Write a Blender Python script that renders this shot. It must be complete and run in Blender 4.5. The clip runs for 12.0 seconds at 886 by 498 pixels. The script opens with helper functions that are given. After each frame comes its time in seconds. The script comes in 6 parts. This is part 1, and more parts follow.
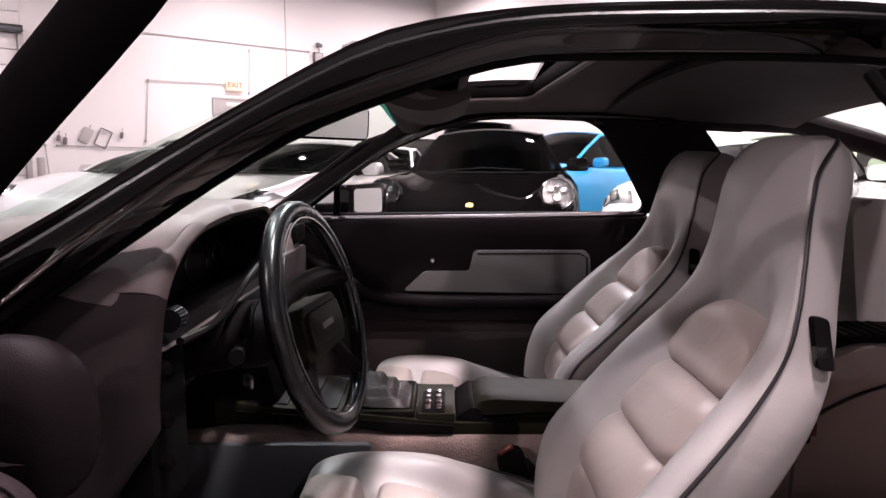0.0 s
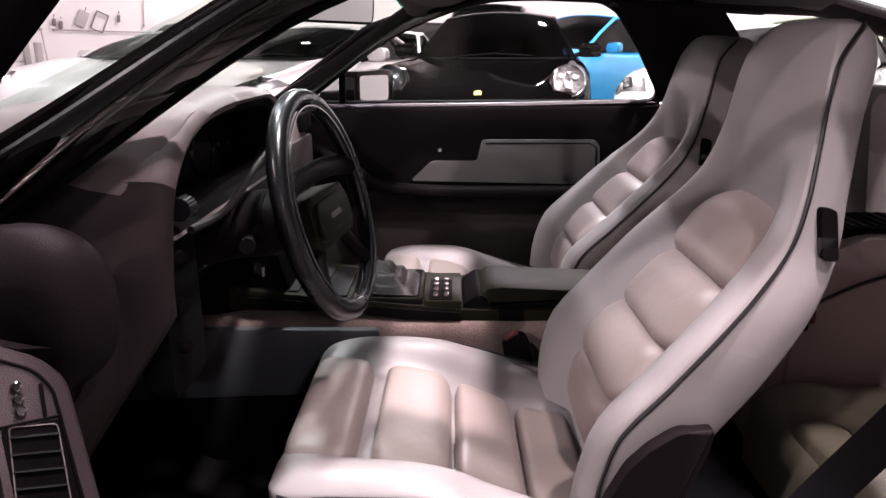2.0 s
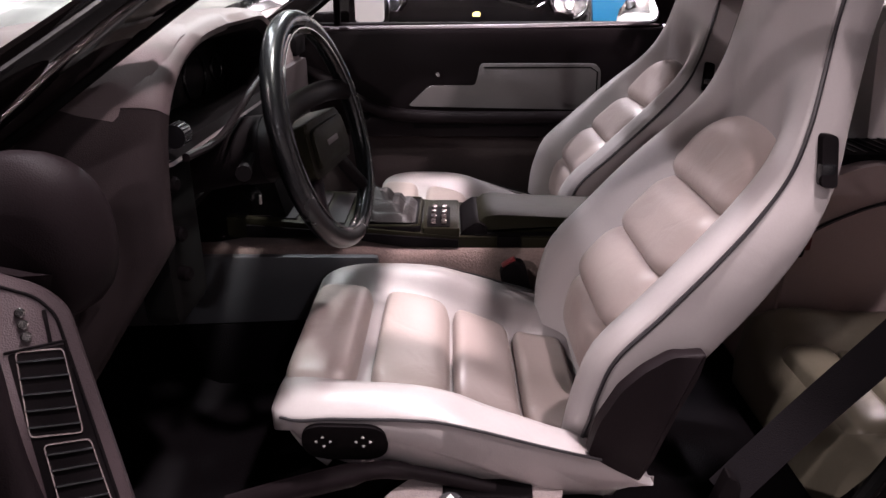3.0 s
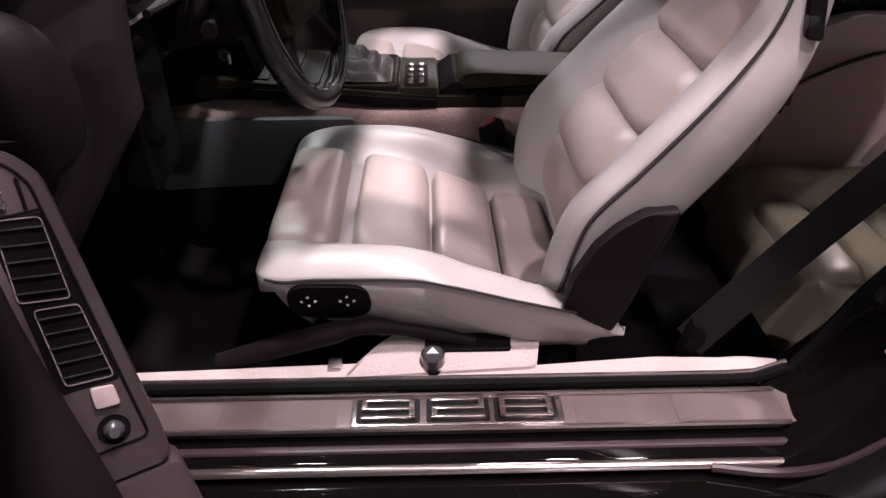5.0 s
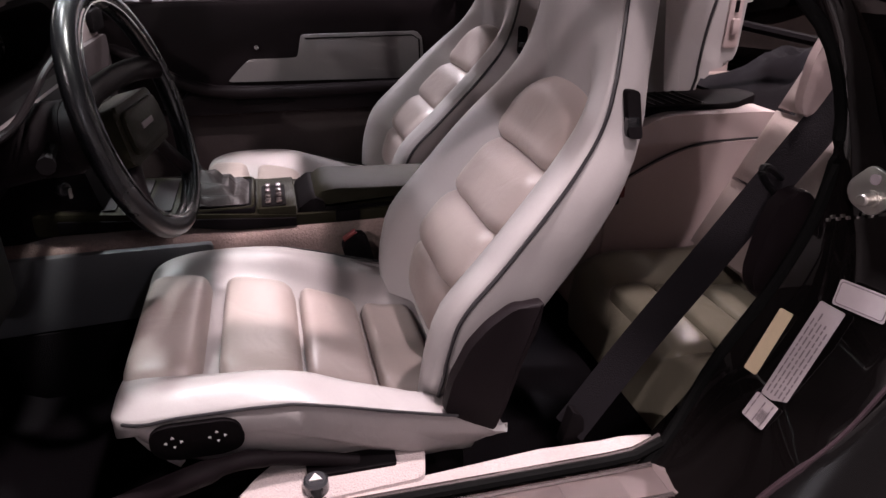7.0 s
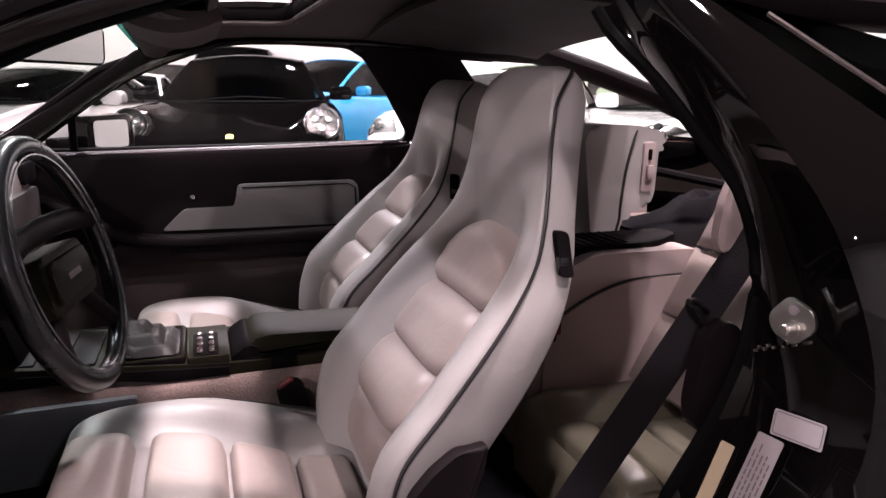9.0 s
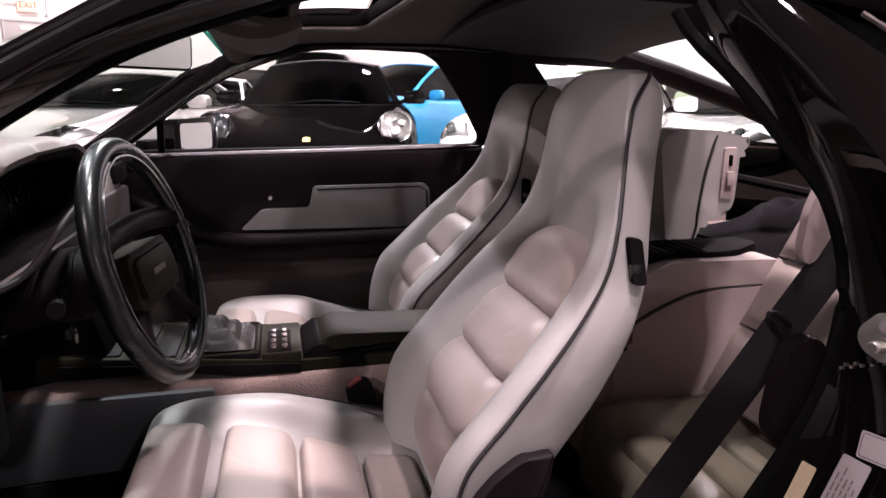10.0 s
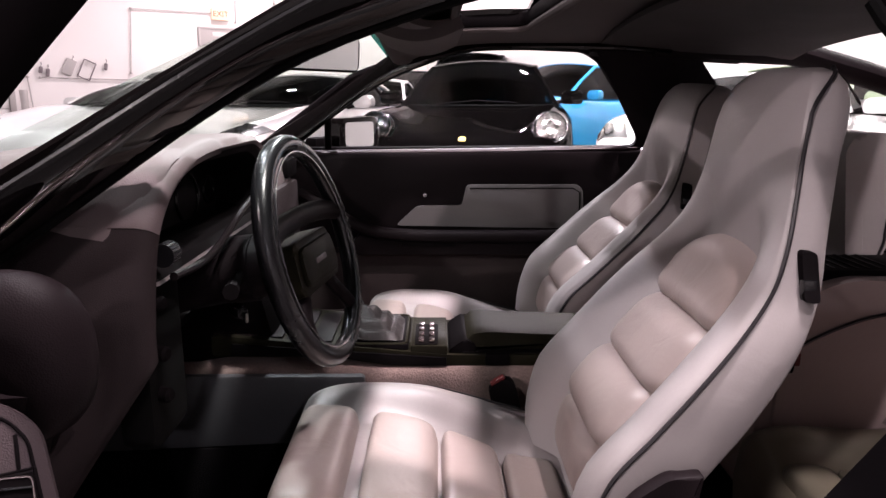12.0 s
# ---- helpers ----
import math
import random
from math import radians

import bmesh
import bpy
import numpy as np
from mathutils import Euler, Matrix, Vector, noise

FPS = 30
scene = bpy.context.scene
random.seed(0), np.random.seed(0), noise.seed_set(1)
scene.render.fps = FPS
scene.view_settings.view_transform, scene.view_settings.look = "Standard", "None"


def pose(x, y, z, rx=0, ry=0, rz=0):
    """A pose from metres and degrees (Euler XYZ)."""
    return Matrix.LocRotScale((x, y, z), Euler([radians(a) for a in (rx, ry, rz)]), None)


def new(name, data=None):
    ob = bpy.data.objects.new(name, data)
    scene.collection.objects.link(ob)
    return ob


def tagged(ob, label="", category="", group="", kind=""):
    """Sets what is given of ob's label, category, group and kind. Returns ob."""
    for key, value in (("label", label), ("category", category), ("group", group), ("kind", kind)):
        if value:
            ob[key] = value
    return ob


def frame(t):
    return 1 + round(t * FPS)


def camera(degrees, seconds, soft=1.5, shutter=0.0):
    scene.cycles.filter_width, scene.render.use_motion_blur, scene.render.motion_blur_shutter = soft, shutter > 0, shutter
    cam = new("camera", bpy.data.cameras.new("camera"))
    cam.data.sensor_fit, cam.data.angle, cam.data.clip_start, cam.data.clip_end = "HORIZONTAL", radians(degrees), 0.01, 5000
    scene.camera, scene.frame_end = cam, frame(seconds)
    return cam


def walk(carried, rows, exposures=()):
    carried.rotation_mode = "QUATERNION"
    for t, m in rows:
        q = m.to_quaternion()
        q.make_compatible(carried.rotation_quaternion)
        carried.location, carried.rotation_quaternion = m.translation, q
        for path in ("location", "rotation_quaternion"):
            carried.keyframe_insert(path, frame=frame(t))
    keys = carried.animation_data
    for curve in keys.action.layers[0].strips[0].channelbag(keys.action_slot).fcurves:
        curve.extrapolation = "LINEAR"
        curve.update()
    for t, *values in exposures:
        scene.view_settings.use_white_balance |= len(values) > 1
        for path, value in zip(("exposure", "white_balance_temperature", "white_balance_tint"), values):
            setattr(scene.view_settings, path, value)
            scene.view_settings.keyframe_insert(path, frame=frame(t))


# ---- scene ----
EYE = (0.0, -1.32, 1.0)
cam = camera(65.6, 12.0)
PATH = [
    (0.0, pose(*EYE, 83.00, 0, 0.00)),
    (0.3, pose(*EYE, 82.90, 0, 0.55)),
    (0.5, pose(*EYE, 82.12, 0, 0.80)),
    (1.0, pose(*EYE, 79.51, 0, 0.78)),
    (1.5, pose(*EYE, 76.74, 0, 0.69)),
    (2.0, pose(*EYE, 73.86, 0, 0.64)),
    (2.5, pose(*EYE, 71.01, 0, 0.57)),
    (3.0, pose(*EYE, 67.80, 0, 0.45)),
    (3.5, pose(*EYE, 64.53, 0, 0.39)),
    (3.7, pose(*EYE, 62.79, 0, 0.37)),
    (4.3, pose(*EYE, 58.20, 0, 0.25)),
    (4.8, pose(*EYE, 56.30, 0, -0.60)),
    (5.3, pose(*EYE, 56.45, 0, -3.32)),
    (5.5, pose(*EYE, 56.90, 0, -4.68)),
    (6.0, pose(*EYE, 59.16, 0, -7.97)),
    (6.5, pose(*EYE, 62.33, 0, -10.94)),
    (7.0, pose(*EYE, 65.44, 0, -13.87)),
    (7.5, pose(*EYE, 68.61, 0, -16.81)),
    (7.7, pose(*EYE, 69.88, 0, -17.94)),
    (8.2, pose(*EYE, 73.00, 0, -20.30)),
    (8.7, pose(*EYE, 76.30, 0, -20.40)),
    (9.3, pose(*EYE, 77.55, 0, -17.43)),
    (9.5, pose(*EYE, 77.54, 0, -16.26)),
    (10.0, pose(*EYE, 77.54, 0, -13.32)),
    (10.5, pose(*EYE, 77.54, 0, -10.23)),
    (11.0, pose(*EYE, 77.56, 0, -7.13)),
    (11.5, pose(*EYE, 77.55, 0, -3.91)),
    (12.0, pose(*EYE, 77.56, 0, -0.62)),
]
walk(cam, PATH, exposures=[(0.0, -0.18, 6500, 23), (2.0, -0.04, 6500, 23), (3.5, -0.02, 6500, 23), (5.5, -0.16, 6500, 23), (7.5, -0.12, 6500, 23), (9.5, 0.0, 6500, 23), (12.0, -0.06, 6500, 23)])

# ---- light ----
ROOM_TURN = radians(35.5)
ROOM_H = 5.2


def room(u, v, z=0.0):
    """A place in the hall: u along its long wall, v away from that wall towards the car, from the corner behind the cars."""
    c, s = math.cos(ROOM_TURN), math.sin(ROOM_TURN)
    return Vector((-0.2 + u * c + v * s, 15.8 + u * s - v * c, z))


world = bpy.data.worlds.new("world")
scene.world = world
world.use_nodes = True
world.node_tree.nodes["Background"].inputs["Color"].default_value = (0.9, 0.86, 0.84, 1)
world.node_tree.nodes["Background"].inputs["Strength"].default_value = 0.004

# hall lamps: u, v, watts; some burn warmer, some cooler
WARM, COOL = (1.0, 0.90, 0.88), (0.93, 0.93, 0.95)
LAMPS = [(-16.0, 2.2, 95, WARM), (-10.5, 2.2, 100, WARM), (-5.0, 2.2, 190, WARM), (-1.43, 2.17, 150, WARM), (-2.2, 7.0, 420, WARM), (-2.2, 13.0, 380, WARM),
         (-6.27, 9.6, 560, COOL), (-9.6, 9.2, 110, COOL), (-9.28, 11.81, 200, COOL), (-8.57, 13.98, 340, WARM), (-17.67, 15.47, 620, WARM), (-13.0, 14.18, 100, WARM), (-8.98, 15.52, 170, WARM), (-12.7, 22.0, 130, COOL)]


# ---- helpers of this scene ----
def thing(name, label, category, group=""):
    return tagged(new(name), label, category, group)


def finish(bm, name, smooth=True, angle=40):
    bmesh.ops.recalc_face_normals(bm, faces=bm.faces)
    me = bpy.data.meshes.new(name)
    bm.to_mesh(me)
    bm.free()
    if smooth:
        me.polygons.foreach_set("use_smooth", [True] * len(me.polygons))
        me.set_sharp_from_angle(angle=radians(angle))
    return me


def part(name, bm, material, parent=None, label="", angle=40, smooth=True):
    ob = new(name, finish(bm, name, smooth, angle))
    ob.data.materials.append(material)
    if parent is not None:
        ob.parent = parent
    if label:
        ob["label"] = label
    return ob


def structure(name, bm, material, label, category):
    return tagged(part(name, bm, material), label, category, kind="structure")



def spline(pts, n):
    """n points on a smooth line through pts, evenly spaced."""
    p = np.array(pts, float)
    q = np.vstack([2 * p[0] - p[1], p, 2 * p[-1] - p[-2]])
    out = []
    for i in range(1, len(q) - 2):
        for t in np.linspace(0, 1, 14, endpoint=False):
            a, b, c, d = q[i - 1], q[i], q[i + 1], q[i + 2]
            out.append(0.5 * (2 * b + (c - a) * t + (2 * a - 5 * b + 4 * c - d) * t * t + (3 * b - a - 3 * c + d) * t ** 3))
    out = np.array(out + [p[-1]])
    s = np.concatenate([[0], np.cumsum(np.linalg.norm(np.diff(out, axis=0), axis=1))])
    return [Vector([float(np.interp(x, s, out[:, k])) for k in range(p.shape[1])]) for x in np.linspace(0, s[-1], n)]


def loft(bm, rings, closed=True, caps=True):
    """A skin over rings of equal point counts."""
    vs = [[bm.verts.new(p) for p in r] for r in rings]
    n = len(vs[0])
    for a, b in zip(vs, vs[1:]):
        for i in range(n if closed else n - 1):
            j = (i + 1) % n
            bm.faces.new((a[i], a[j], b[j], b[i]))
    if caps and closed:
        bm.faces.new(vs[0][::-1])
        bm.faces.new(vs[-1])
    return bm


def tube(path, radius, n=8, bm=None, closed=False, squash=1.0, flat=Vector((0, 0, 1)), taper=None):
    """A round or squashed bar along a path."""
    bm = bm or bmesh.new()
    path = [Vector(p) for p in path]
    rings, m = [], len(path)
    for i, p in enumerate(path):
        a = path[(i - 1) % m] if closed or i else p
        b = path[(i + 1) % m] if closed or i < m - 1 else p
        t = (b - a).normalized()
        side = t.cross(flat)
        if side.length < 1e-4:
            side = t.cross(Vector((1, 0, 0)))
        side.normalize()
        up = side.cross(t).normalized()
        r = radius * (taper[i] if taper else 1)
        rings.append([p + side * (r * math.cos(k * 2 * math.pi / n)) + up * (r * squash * math.sin(k * 2 * math.pi / n)) for k in range(n)])
    if closed:
        rings.append(rings[0])
        return loft(bm, rings, True, False)
    return loft(bm, rings)


def round_poly(pts, r, k=4):
    """A 2D outline with rounded corners."""
    out, n = [], len(pts)
    for i in range(n):
        p, a, b = Vector(pts[i]), Vector(pts[i - 1]), Vector(pts[(i + 1) % n])
        u, v = a - p, b - p
        d = min(r, u.length * 0.45, v.length * 0.45)
        s, e = p + u.normalized() * d, p + v.normalized() * d
        for j in range(k + 1):
            t = j / k
            out.append(s * (1 - t) ** 2 + p * 2 * t * (1 - t) + e * t * t)
    return out


def prism(outline, lo, hi, axis="y", bevel=0.0, bm=None, seg=2):
    """An outline (its two coordinates in order) drawn out along axis."""
    bm = bm or bmesh.new()

    def at(p, h):
        return {"x": (h, p[0], p[1]), "y": (p[0], h, p[1]), "z": (p[0], p[1], h)}[axis]
    a = [bm.verts.new(at(p, lo)) for p in outline]
    b = [bm.verts.new(at(p, hi)) for p in outline]
    n = len(a)
    made = [bm.faces.new(a[::-1]), bm.faces.new(b)]
    for i in range(n):
        bm.faces.new((a[i], a[(i + 1) % n], b[(i + 1) % n], b[i]))
    if bevel:
        edges = [e for f in made for e in f.edges]
        bmesh.ops.bevel(bm, geom=edges, offset=bevel, segments=seg, affect="EDGES", profile=0.6)
    return bm


def box(c, s, bevel=0.0, bm=None, turn=None, seg=2):
    fresh = bmesh.new()
    bmesh.ops.create_cube(fresh, size=1)
    for v in fresh.verts:
        v.co = Vector((v.co.x * s[0], v.co.y * s[1], v.co.z * s[2]))
    if bevel:
        bmesh.ops.bevel(fresh, geom=fresh.edges[:], offset=bevel, segments=seg, affect="EDGES", profile=0.6)
    m = Matrix.Translation(c) @ (turn or Matrix.Identity(4))
    fresh.transform(m)
    if bm is None:
        return fresh
    me = bpy.data.meshes.new("tmp")
    fresh.to_mesh(me)
    fresh.free()
    bm.from_mesh(me)
    bpy.data.meshes.remove(me)
    return bm


def drum(a, b, r, n=20, r2=None, bm=None, bevel=0.0):
    """A round bar from a to b."""
    bm = bm or bmesh.new()
    a, b = Vector(a), Vector(b)
    q = (b - a).to_track_quat("Z", "Y").to_matrix()
    rings = []
    ln = (b - a).length
    r2 = r if r2 is None else r2
    spec = [(0, r), (ln, r2)] if not bevel else [(0, r - bevel), (bevel, r), (ln - bevel, r2), (ln, r2 - bevel)]
    for h, rr in spec:
        rings.append([a + q @ Vector((rr * math.cos(k * 2 * math.pi / n), rr * math.sin(k * 2 * math.pi / n), h)) for k in range(n)])
    return loft(bm, rings)


def sheet(rows, thick, bm=None):
    """A curved panel through a grid of points, given thickness along its normals."""
    bm = bm or bmesh.new()
    nr, nc = len(rows), len(rows[0])
    g = [[Vector(p) for p in r] for r in rows]

    def normal(i, j):
        a = g[min(i + 1, nr - 1)][j] - g[max(i - 1, 0)][j]
        b = g[i][min(j + 1, nc - 1)] - g[i][max(j - 1, 0)]
        c = a.cross(b)
        return c.normalized() if c.length > 1e-9 else Vector((0, 0, 1))
    top = [[bm.verts.new(g[i][j]) for j in range(nc)] for i in range(nr)]
    low = [[bm.verts.new(g[i][j] - normal(i, j) * thick) for j in range(nc)] for i in range(nr)]
    for i in range(nr - 1):
        for j in range(nc - 1):
            bm.faces.new((top[i][j], top[i][j + 1], top[i + 1][j + 1], top[i + 1][j]))
            bm.faces.new((low[i][j], low[i + 1][j], low[i + 1][j + 1], low[i][j + 1]))
    for i in range(nr - 1):
        bm.faces.new((top[i][0], top[i + 1][0], low[i + 1][0], low[i][0]))
        bm.faces.new((top[i][-1], low[i][-1], low[i + 1][-1], top[i + 1][-1]))
    for j in range(nc - 1):
        bm.faces.new((top[0][j], low[0][j], low[0][j + 1], top[0][j + 1]))
        bm.faces.new((top[-1][j], top[-1][j + 1], low[-1][j + 1], low[-1][j]))
    return bm


def ease(a, b, x):
    t = max(0.0, min(1.0, (x - a) / (b - a)))
    return t * t * (3 - 2 * t)



# ---- materials ----
def material(name, base, rough=0.5, metal=0.0, grain=0.0, scale=200.0, bump=0.0, coat=0.0, stain=0.0, stain_scale=6.0, cells=0.0, cell_scale=900.0, sheen=0.0, spec=0.5, emit=0.0, wrinkle=0.0):
    """A surface with fine grain, broad stains, relief and an uneven gloss."""
    m = bpy.data.materials.new(name)
    m.use_nodes = True
    nt = m.node_tree
    b = nt.nodes["Principled BSDF"]
    b.inputs["Base Color"].default_value = (*base, 1)
    b.inputs["Roughness"].default_value = rough
    b.inputs["Metallic"].default_value = metal
    b.inputs["Specular IOR Level"].default_value = spec
    b.inputs["Coat Weight"].default_value = coat
    b.inputs["Coat Roughness"].default_value = 0.03
    b.inputs["Sheen Weight"].default_value = sheen
    if emit:
        b.inputs["Emission Color"].default_value = (*base, 1)
        b.inputs["Emission Strength"].default_value = emit
    tc = nt.nodes.new("ShaderNodeTexCoord")
    if grain or stain:
        fine = nt.nodes.new("ShaderNodeTexNoise")
        fine.inputs["Scale"].default_value = scale
        fine.inputs["Detail"].default_value = 4
        broad = nt.nodes.new("ShaderNodeTexNoise")
        broad.inputs["Scale"].default_value = stain_scale
        broad.inputs["Detail"].default_value = 5
        for n in (fine, broad):
            nt.links.new(tc.outputs["Object"], n.inputs["Vector"])
        add = nt.nodes.new("ShaderNodeMath")
        add.operation = "MULTIPLY_ADD"
        add.inputs[1].default_value = grain
        add.inputs[2].default_value = 1 - grain / 2 - stain / 2
        nt.links.new(fine.outputs["Fac"], add.inputs[0])
        add2 = nt.nodes.new("ShaderNodeMath")
        add2.operation = "MULTIPLY_ADD"
        add2.inputs[1].default_value = stain
        nt.links.new(broad.outputs["Fac"], add2.inputs[0])
        nt.links.new(add.outputs[0], add2.inputs[2])
        mul = nt.nodes.new("ShaderNodeVectorMath")
        mul.operation = "SCALE"
        mul.inputs[0].default_value = base
        nt.links.new(add2.outputs[0], mul.inputs["Scale"])
        nt.links.new(mul.outputs["Vector"], b.inputs["Base Color"])
        rr = nt.nodes.new("ShaderNodeMapRange")
        rr.inputs["To Min"].default_value = max(0.02, rough * 0.8)
        rr.inputs["To Max"].default_value = min(1, rough * 1.2)
        nt.links.new(broad.outputs["Fac"], rr.inputs["Value"])
        nt.links.new(rr.outputs["Result"], b.inputs["Roughness"])
    if bump:
        bn = nt.nodes.new("ShaderNodeBump")
        bn.inputs["Strength"].default_value = bump
        bn.inputs["Distance"].default_value = 0.002
        if cells:
            tex = nt.nodes.new("ShaderNodeTexVoronoi")
            tex.inputs["Scale"].default_value = cell_scale
            out = tex.outputs["Distance"]
        else:
            tex = nt.nodes.new("ShaderNodeTexNoise")
            tex.inputs["Scale"].default_value = scale
            tex.inputs["Detail"].default_value = 6
            out = tex.outputs["Fac"]
        nt.links.new(tc.outputs["Object"], tex.inputs["Vector"])
        nt.links.new(out, bn.inputs["Height"])
        nt.links.new(bn.outputs["Normal"], b.inputs["Normal"])
        if wrinkle:
            soft = nt.nodes.new("ShaderNodeTexNoise")
            soft.inputs["Scale"].default_value = 17.0
            soft.inputs["Detail"].default_value = 3
            soft.inputs["Distortion"].default_value = 1.2
            fold = nt.nodes.new("ShaderNodeBump")
            fold.inputs["Strength"].default_value = wrinkle
            fold.inputs["Distance"].default_value = 0.012
            nt.links.new(tc.outputs["Object"], soft.inputs["Vector"])
            nt.links.new(soft.outputs["Fac"], fold.inputs["Height"])
            nt.links.new(fold.outputs["Normal"], bn.inputs["Normal"])
    return m


def glass(name, tint, gloss=0.03):
    """Thin tinted glass: what lies behind shows through, with a mirror gloss on top."""
    m = bpy.data.materials.new(name)
    m.use_nodes = True
    nt = m.node_tree
    nt.nodes.remove(nt.nodes["Principled BSDF"])
    t = nt.nodes.new("ShaderNodeBsdfTransparent")
    t.inputs["Color"].default_value = (*tint, 1)
    g = nt.nodes.new("ShaderNodeBsdfGlossy")
    g.inputs["Roughness"].default_value = 0.02
    lw = nt.nodes.new("ShaderNodeLayerWeight")
    power = nt.nodes.new("ShaderNodeMath")
    power.operation = "POWER"
    power.inputs[1].default_value = 5.0
    nt.links.new(lw.outputs["Facing"], power.inputs[0])
    fr = nt.nodes.new("ShaderNodeMath")
    fr.operation = "MULTIPLY_ADD"
    fr.inputs[1].default_value = gloss * 10
    fr.inputs[2].default_value = gloss
    nt.links.new(power.outputs[0], fr.inputs[0])
    mix = nt.nodes.new("ShaderNodeMixShader")
    nt.links.new(fr.outputs[0], mix.inputs["Fac"])
    nt.links.new(t.outputs[0], mix.inputs[1])
    nt.links.new(g.outputs[0], mix.inputs[2])
    nt.links.new(mix.outputs[0], nt.nodes["Material Output"].inputs["Surface"])
    return m


LEATHER = material("grey_leather", (0.318, 0.294, 0.290), 0.38, wrinkle=0.10, grain=0.08, scale=350, bump=0.07, cells=1, cell_scale=850, stain=0.16, stain_scale=7)
LEATHER_PAD = material("grey_leather_pad", (0.318, 0.262, 0.243), 0.42, wrinkle=0.14, grain=0.08, scale=350, bump=0.08, cells=1, cell_scale=850, stain=0.18, stain_scale=9)
# Rear copy of the seat leather: shade and green-tinted light put into its colour.
LEATHER_REAR_SHADED = material("shaded_rear_leather", (0.19, 0.172, 0.128), 0.36, wrinkle=0.14, grain=0.08, scale=350, bump=0.08, cells=1, cell_scale=850, stain=0.2, stain_scale=7)
PIPING = material("black_piping", (0.012, 0.010, 0.012), 0.5, grain=0.2, scale=300)
TRIM_PINK = material("plum_grey_vinyl", (0.38, 0.30, 0.29), 0.5, grain=0.10, scale=300, bump=0.15, cells=1, cell_scale=700, stain=0.12)
DASH = material("dark_grey_vinyl", (0.15, 0.118, 0.12), 0.5, spec=0.3, grain=0.10, scale=300, bump=0.2, cells=1, cell_scale=700, stain=0.12)
POD_VINYL = material("deep_plum_vinyl", (0.042, 0.030, 0.033), 0.42, spec=0.3, grain=0.12, scale=300, bump=0.2, cells=1, cell_scale=700, stain=0.15)
# Darkened copy of the dash vinyl: shade put into the base colour.
DASH_SHADED = material("shaded_dash_vinyl", (0.032, 0.0245, 0.026), 0.5, spec=0.1, grain=0.15, scale=300, bump=0.2, cells=1, cell_scale=700, stain=0.2)
# Plum sheen of black trim and paint, put into the base colour.
PLUM_SHEEN = material("plum_sheen_trim", (0.035, 0.022, 0.026), 0.4, spec=0.25, grain=0.15, scale=300, stain=0.2)
BLACK = material("black_plastic", (0.0055, 0.0045, 0.005), 0.6, spec=0.02, grain=0.2, scale=300, bump=0.08, stain=0.2)
BLACK_VINYL = material("black_vinyl", (0.0095, 0.0068, 0.0078), 0.5, spec=0.06, grain=0.2, scale=300, bump=0.15, cells=1, cell_scale=600, stain=0.2)
BLACK_SATIN = material("black_leather_rim", (0.006, 0.006, 0.007), 0.27, grain=0.15, scale=260, bump=0.1, stain=0.2)
PAINT = material("black_car_paint", (0.0035, 0.0028, 0.0028), 0.5, spec=0.0, coat=0.8, grain=0.1, scale=900, stain=0.2)
RUBBER = material("black_rubber", (0.004, 0.004, 0.004), 0.7, spec=0.04, grain=0.2, scale=400, bump=0.1)
CARPET = material("grey_carpet", (0.215, 0.150, 0.135), 0.95, grain=0.8, scale=260, bump=1.0, stain=0.7, stain_scale=24, sheen=0.2)
CARPET_LIGHT = material("light_carpet", (0.45, 0.38, 0.37), 0.95, grain=0.5, scale=420, bump=0.9, stain=0.2, stain_scale=12, sheen=0.2)
KICK = material("dark_grey_kick_vinyl", (0.10, 0.10, 0.108), 0.4, grain=0.15, scale=260, bump=0.2, stain=0.3, stain_scale=8)
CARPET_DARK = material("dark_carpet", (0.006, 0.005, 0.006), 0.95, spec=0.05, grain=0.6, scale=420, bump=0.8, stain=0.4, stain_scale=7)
DOOR_CARPET = material("dark_door_carpet", (0.05, 0.038, 0.038), 0.95, spec=0.1, grain=0.6, scale=420, bump=0.9, stain=0.35, stain_scale=9)
# Copy of the headliner cloth with the shade at the rear coloured in.
HEADLINER_SHADED = material("shaded_taupe_headliner", (0.022, 0.017, 0.0165), 0.9, grain=0.2, scale=300, bump=0.25, stain=0.15)
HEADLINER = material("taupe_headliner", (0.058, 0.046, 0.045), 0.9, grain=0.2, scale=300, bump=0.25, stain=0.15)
POCKET = material("grey_vinyl_pocket", (0.15, 0.137, 0.138), 0.6, grain=0.15, scale=260, bump=0.2, stain=0.15)
BOOT = material("dark_boot_leather", (0.022, 0.018, 0.018), 0.5, spec=0.3, wrinkle=0.3, grain=0.12, scale=300, bump=0.2, stain=0.3)
CONSOLE = material("olive_grey_vinyl", (0.0150, 0.0135, 0.0085), 0.46, spec=0.06, grain=0.12, scale=300, bump=0.15, cells=1, cell_scale=700, stain=0.15)
CHROME = material("chrome", (0.75, 0.74, 0.74), 0.12, 1.0, grain=0.05, scale=200, stain=0.1)
STEEL = material("zinc_steel", (0.50, 0.48, 0.45), 0.36, 1.0, grain=0.2, scale=120, stain=0.2, bump=0.1)
SILL_METAL = material("brushed_sill_plate", (0.125, 0.095, 0.093), 0.5, 0.55, grain=0.15, scale=500, bump=0.06, cells=1, cell_scale=1500, stain=0.2)
KNURL = material("knurled_sill_metal", (0.108, 0.082, 0.080), 0.52, 0.55, grain=0.25, scale=900, bump=0.3, cells=1, cell_scale=1300, stain=0.15)
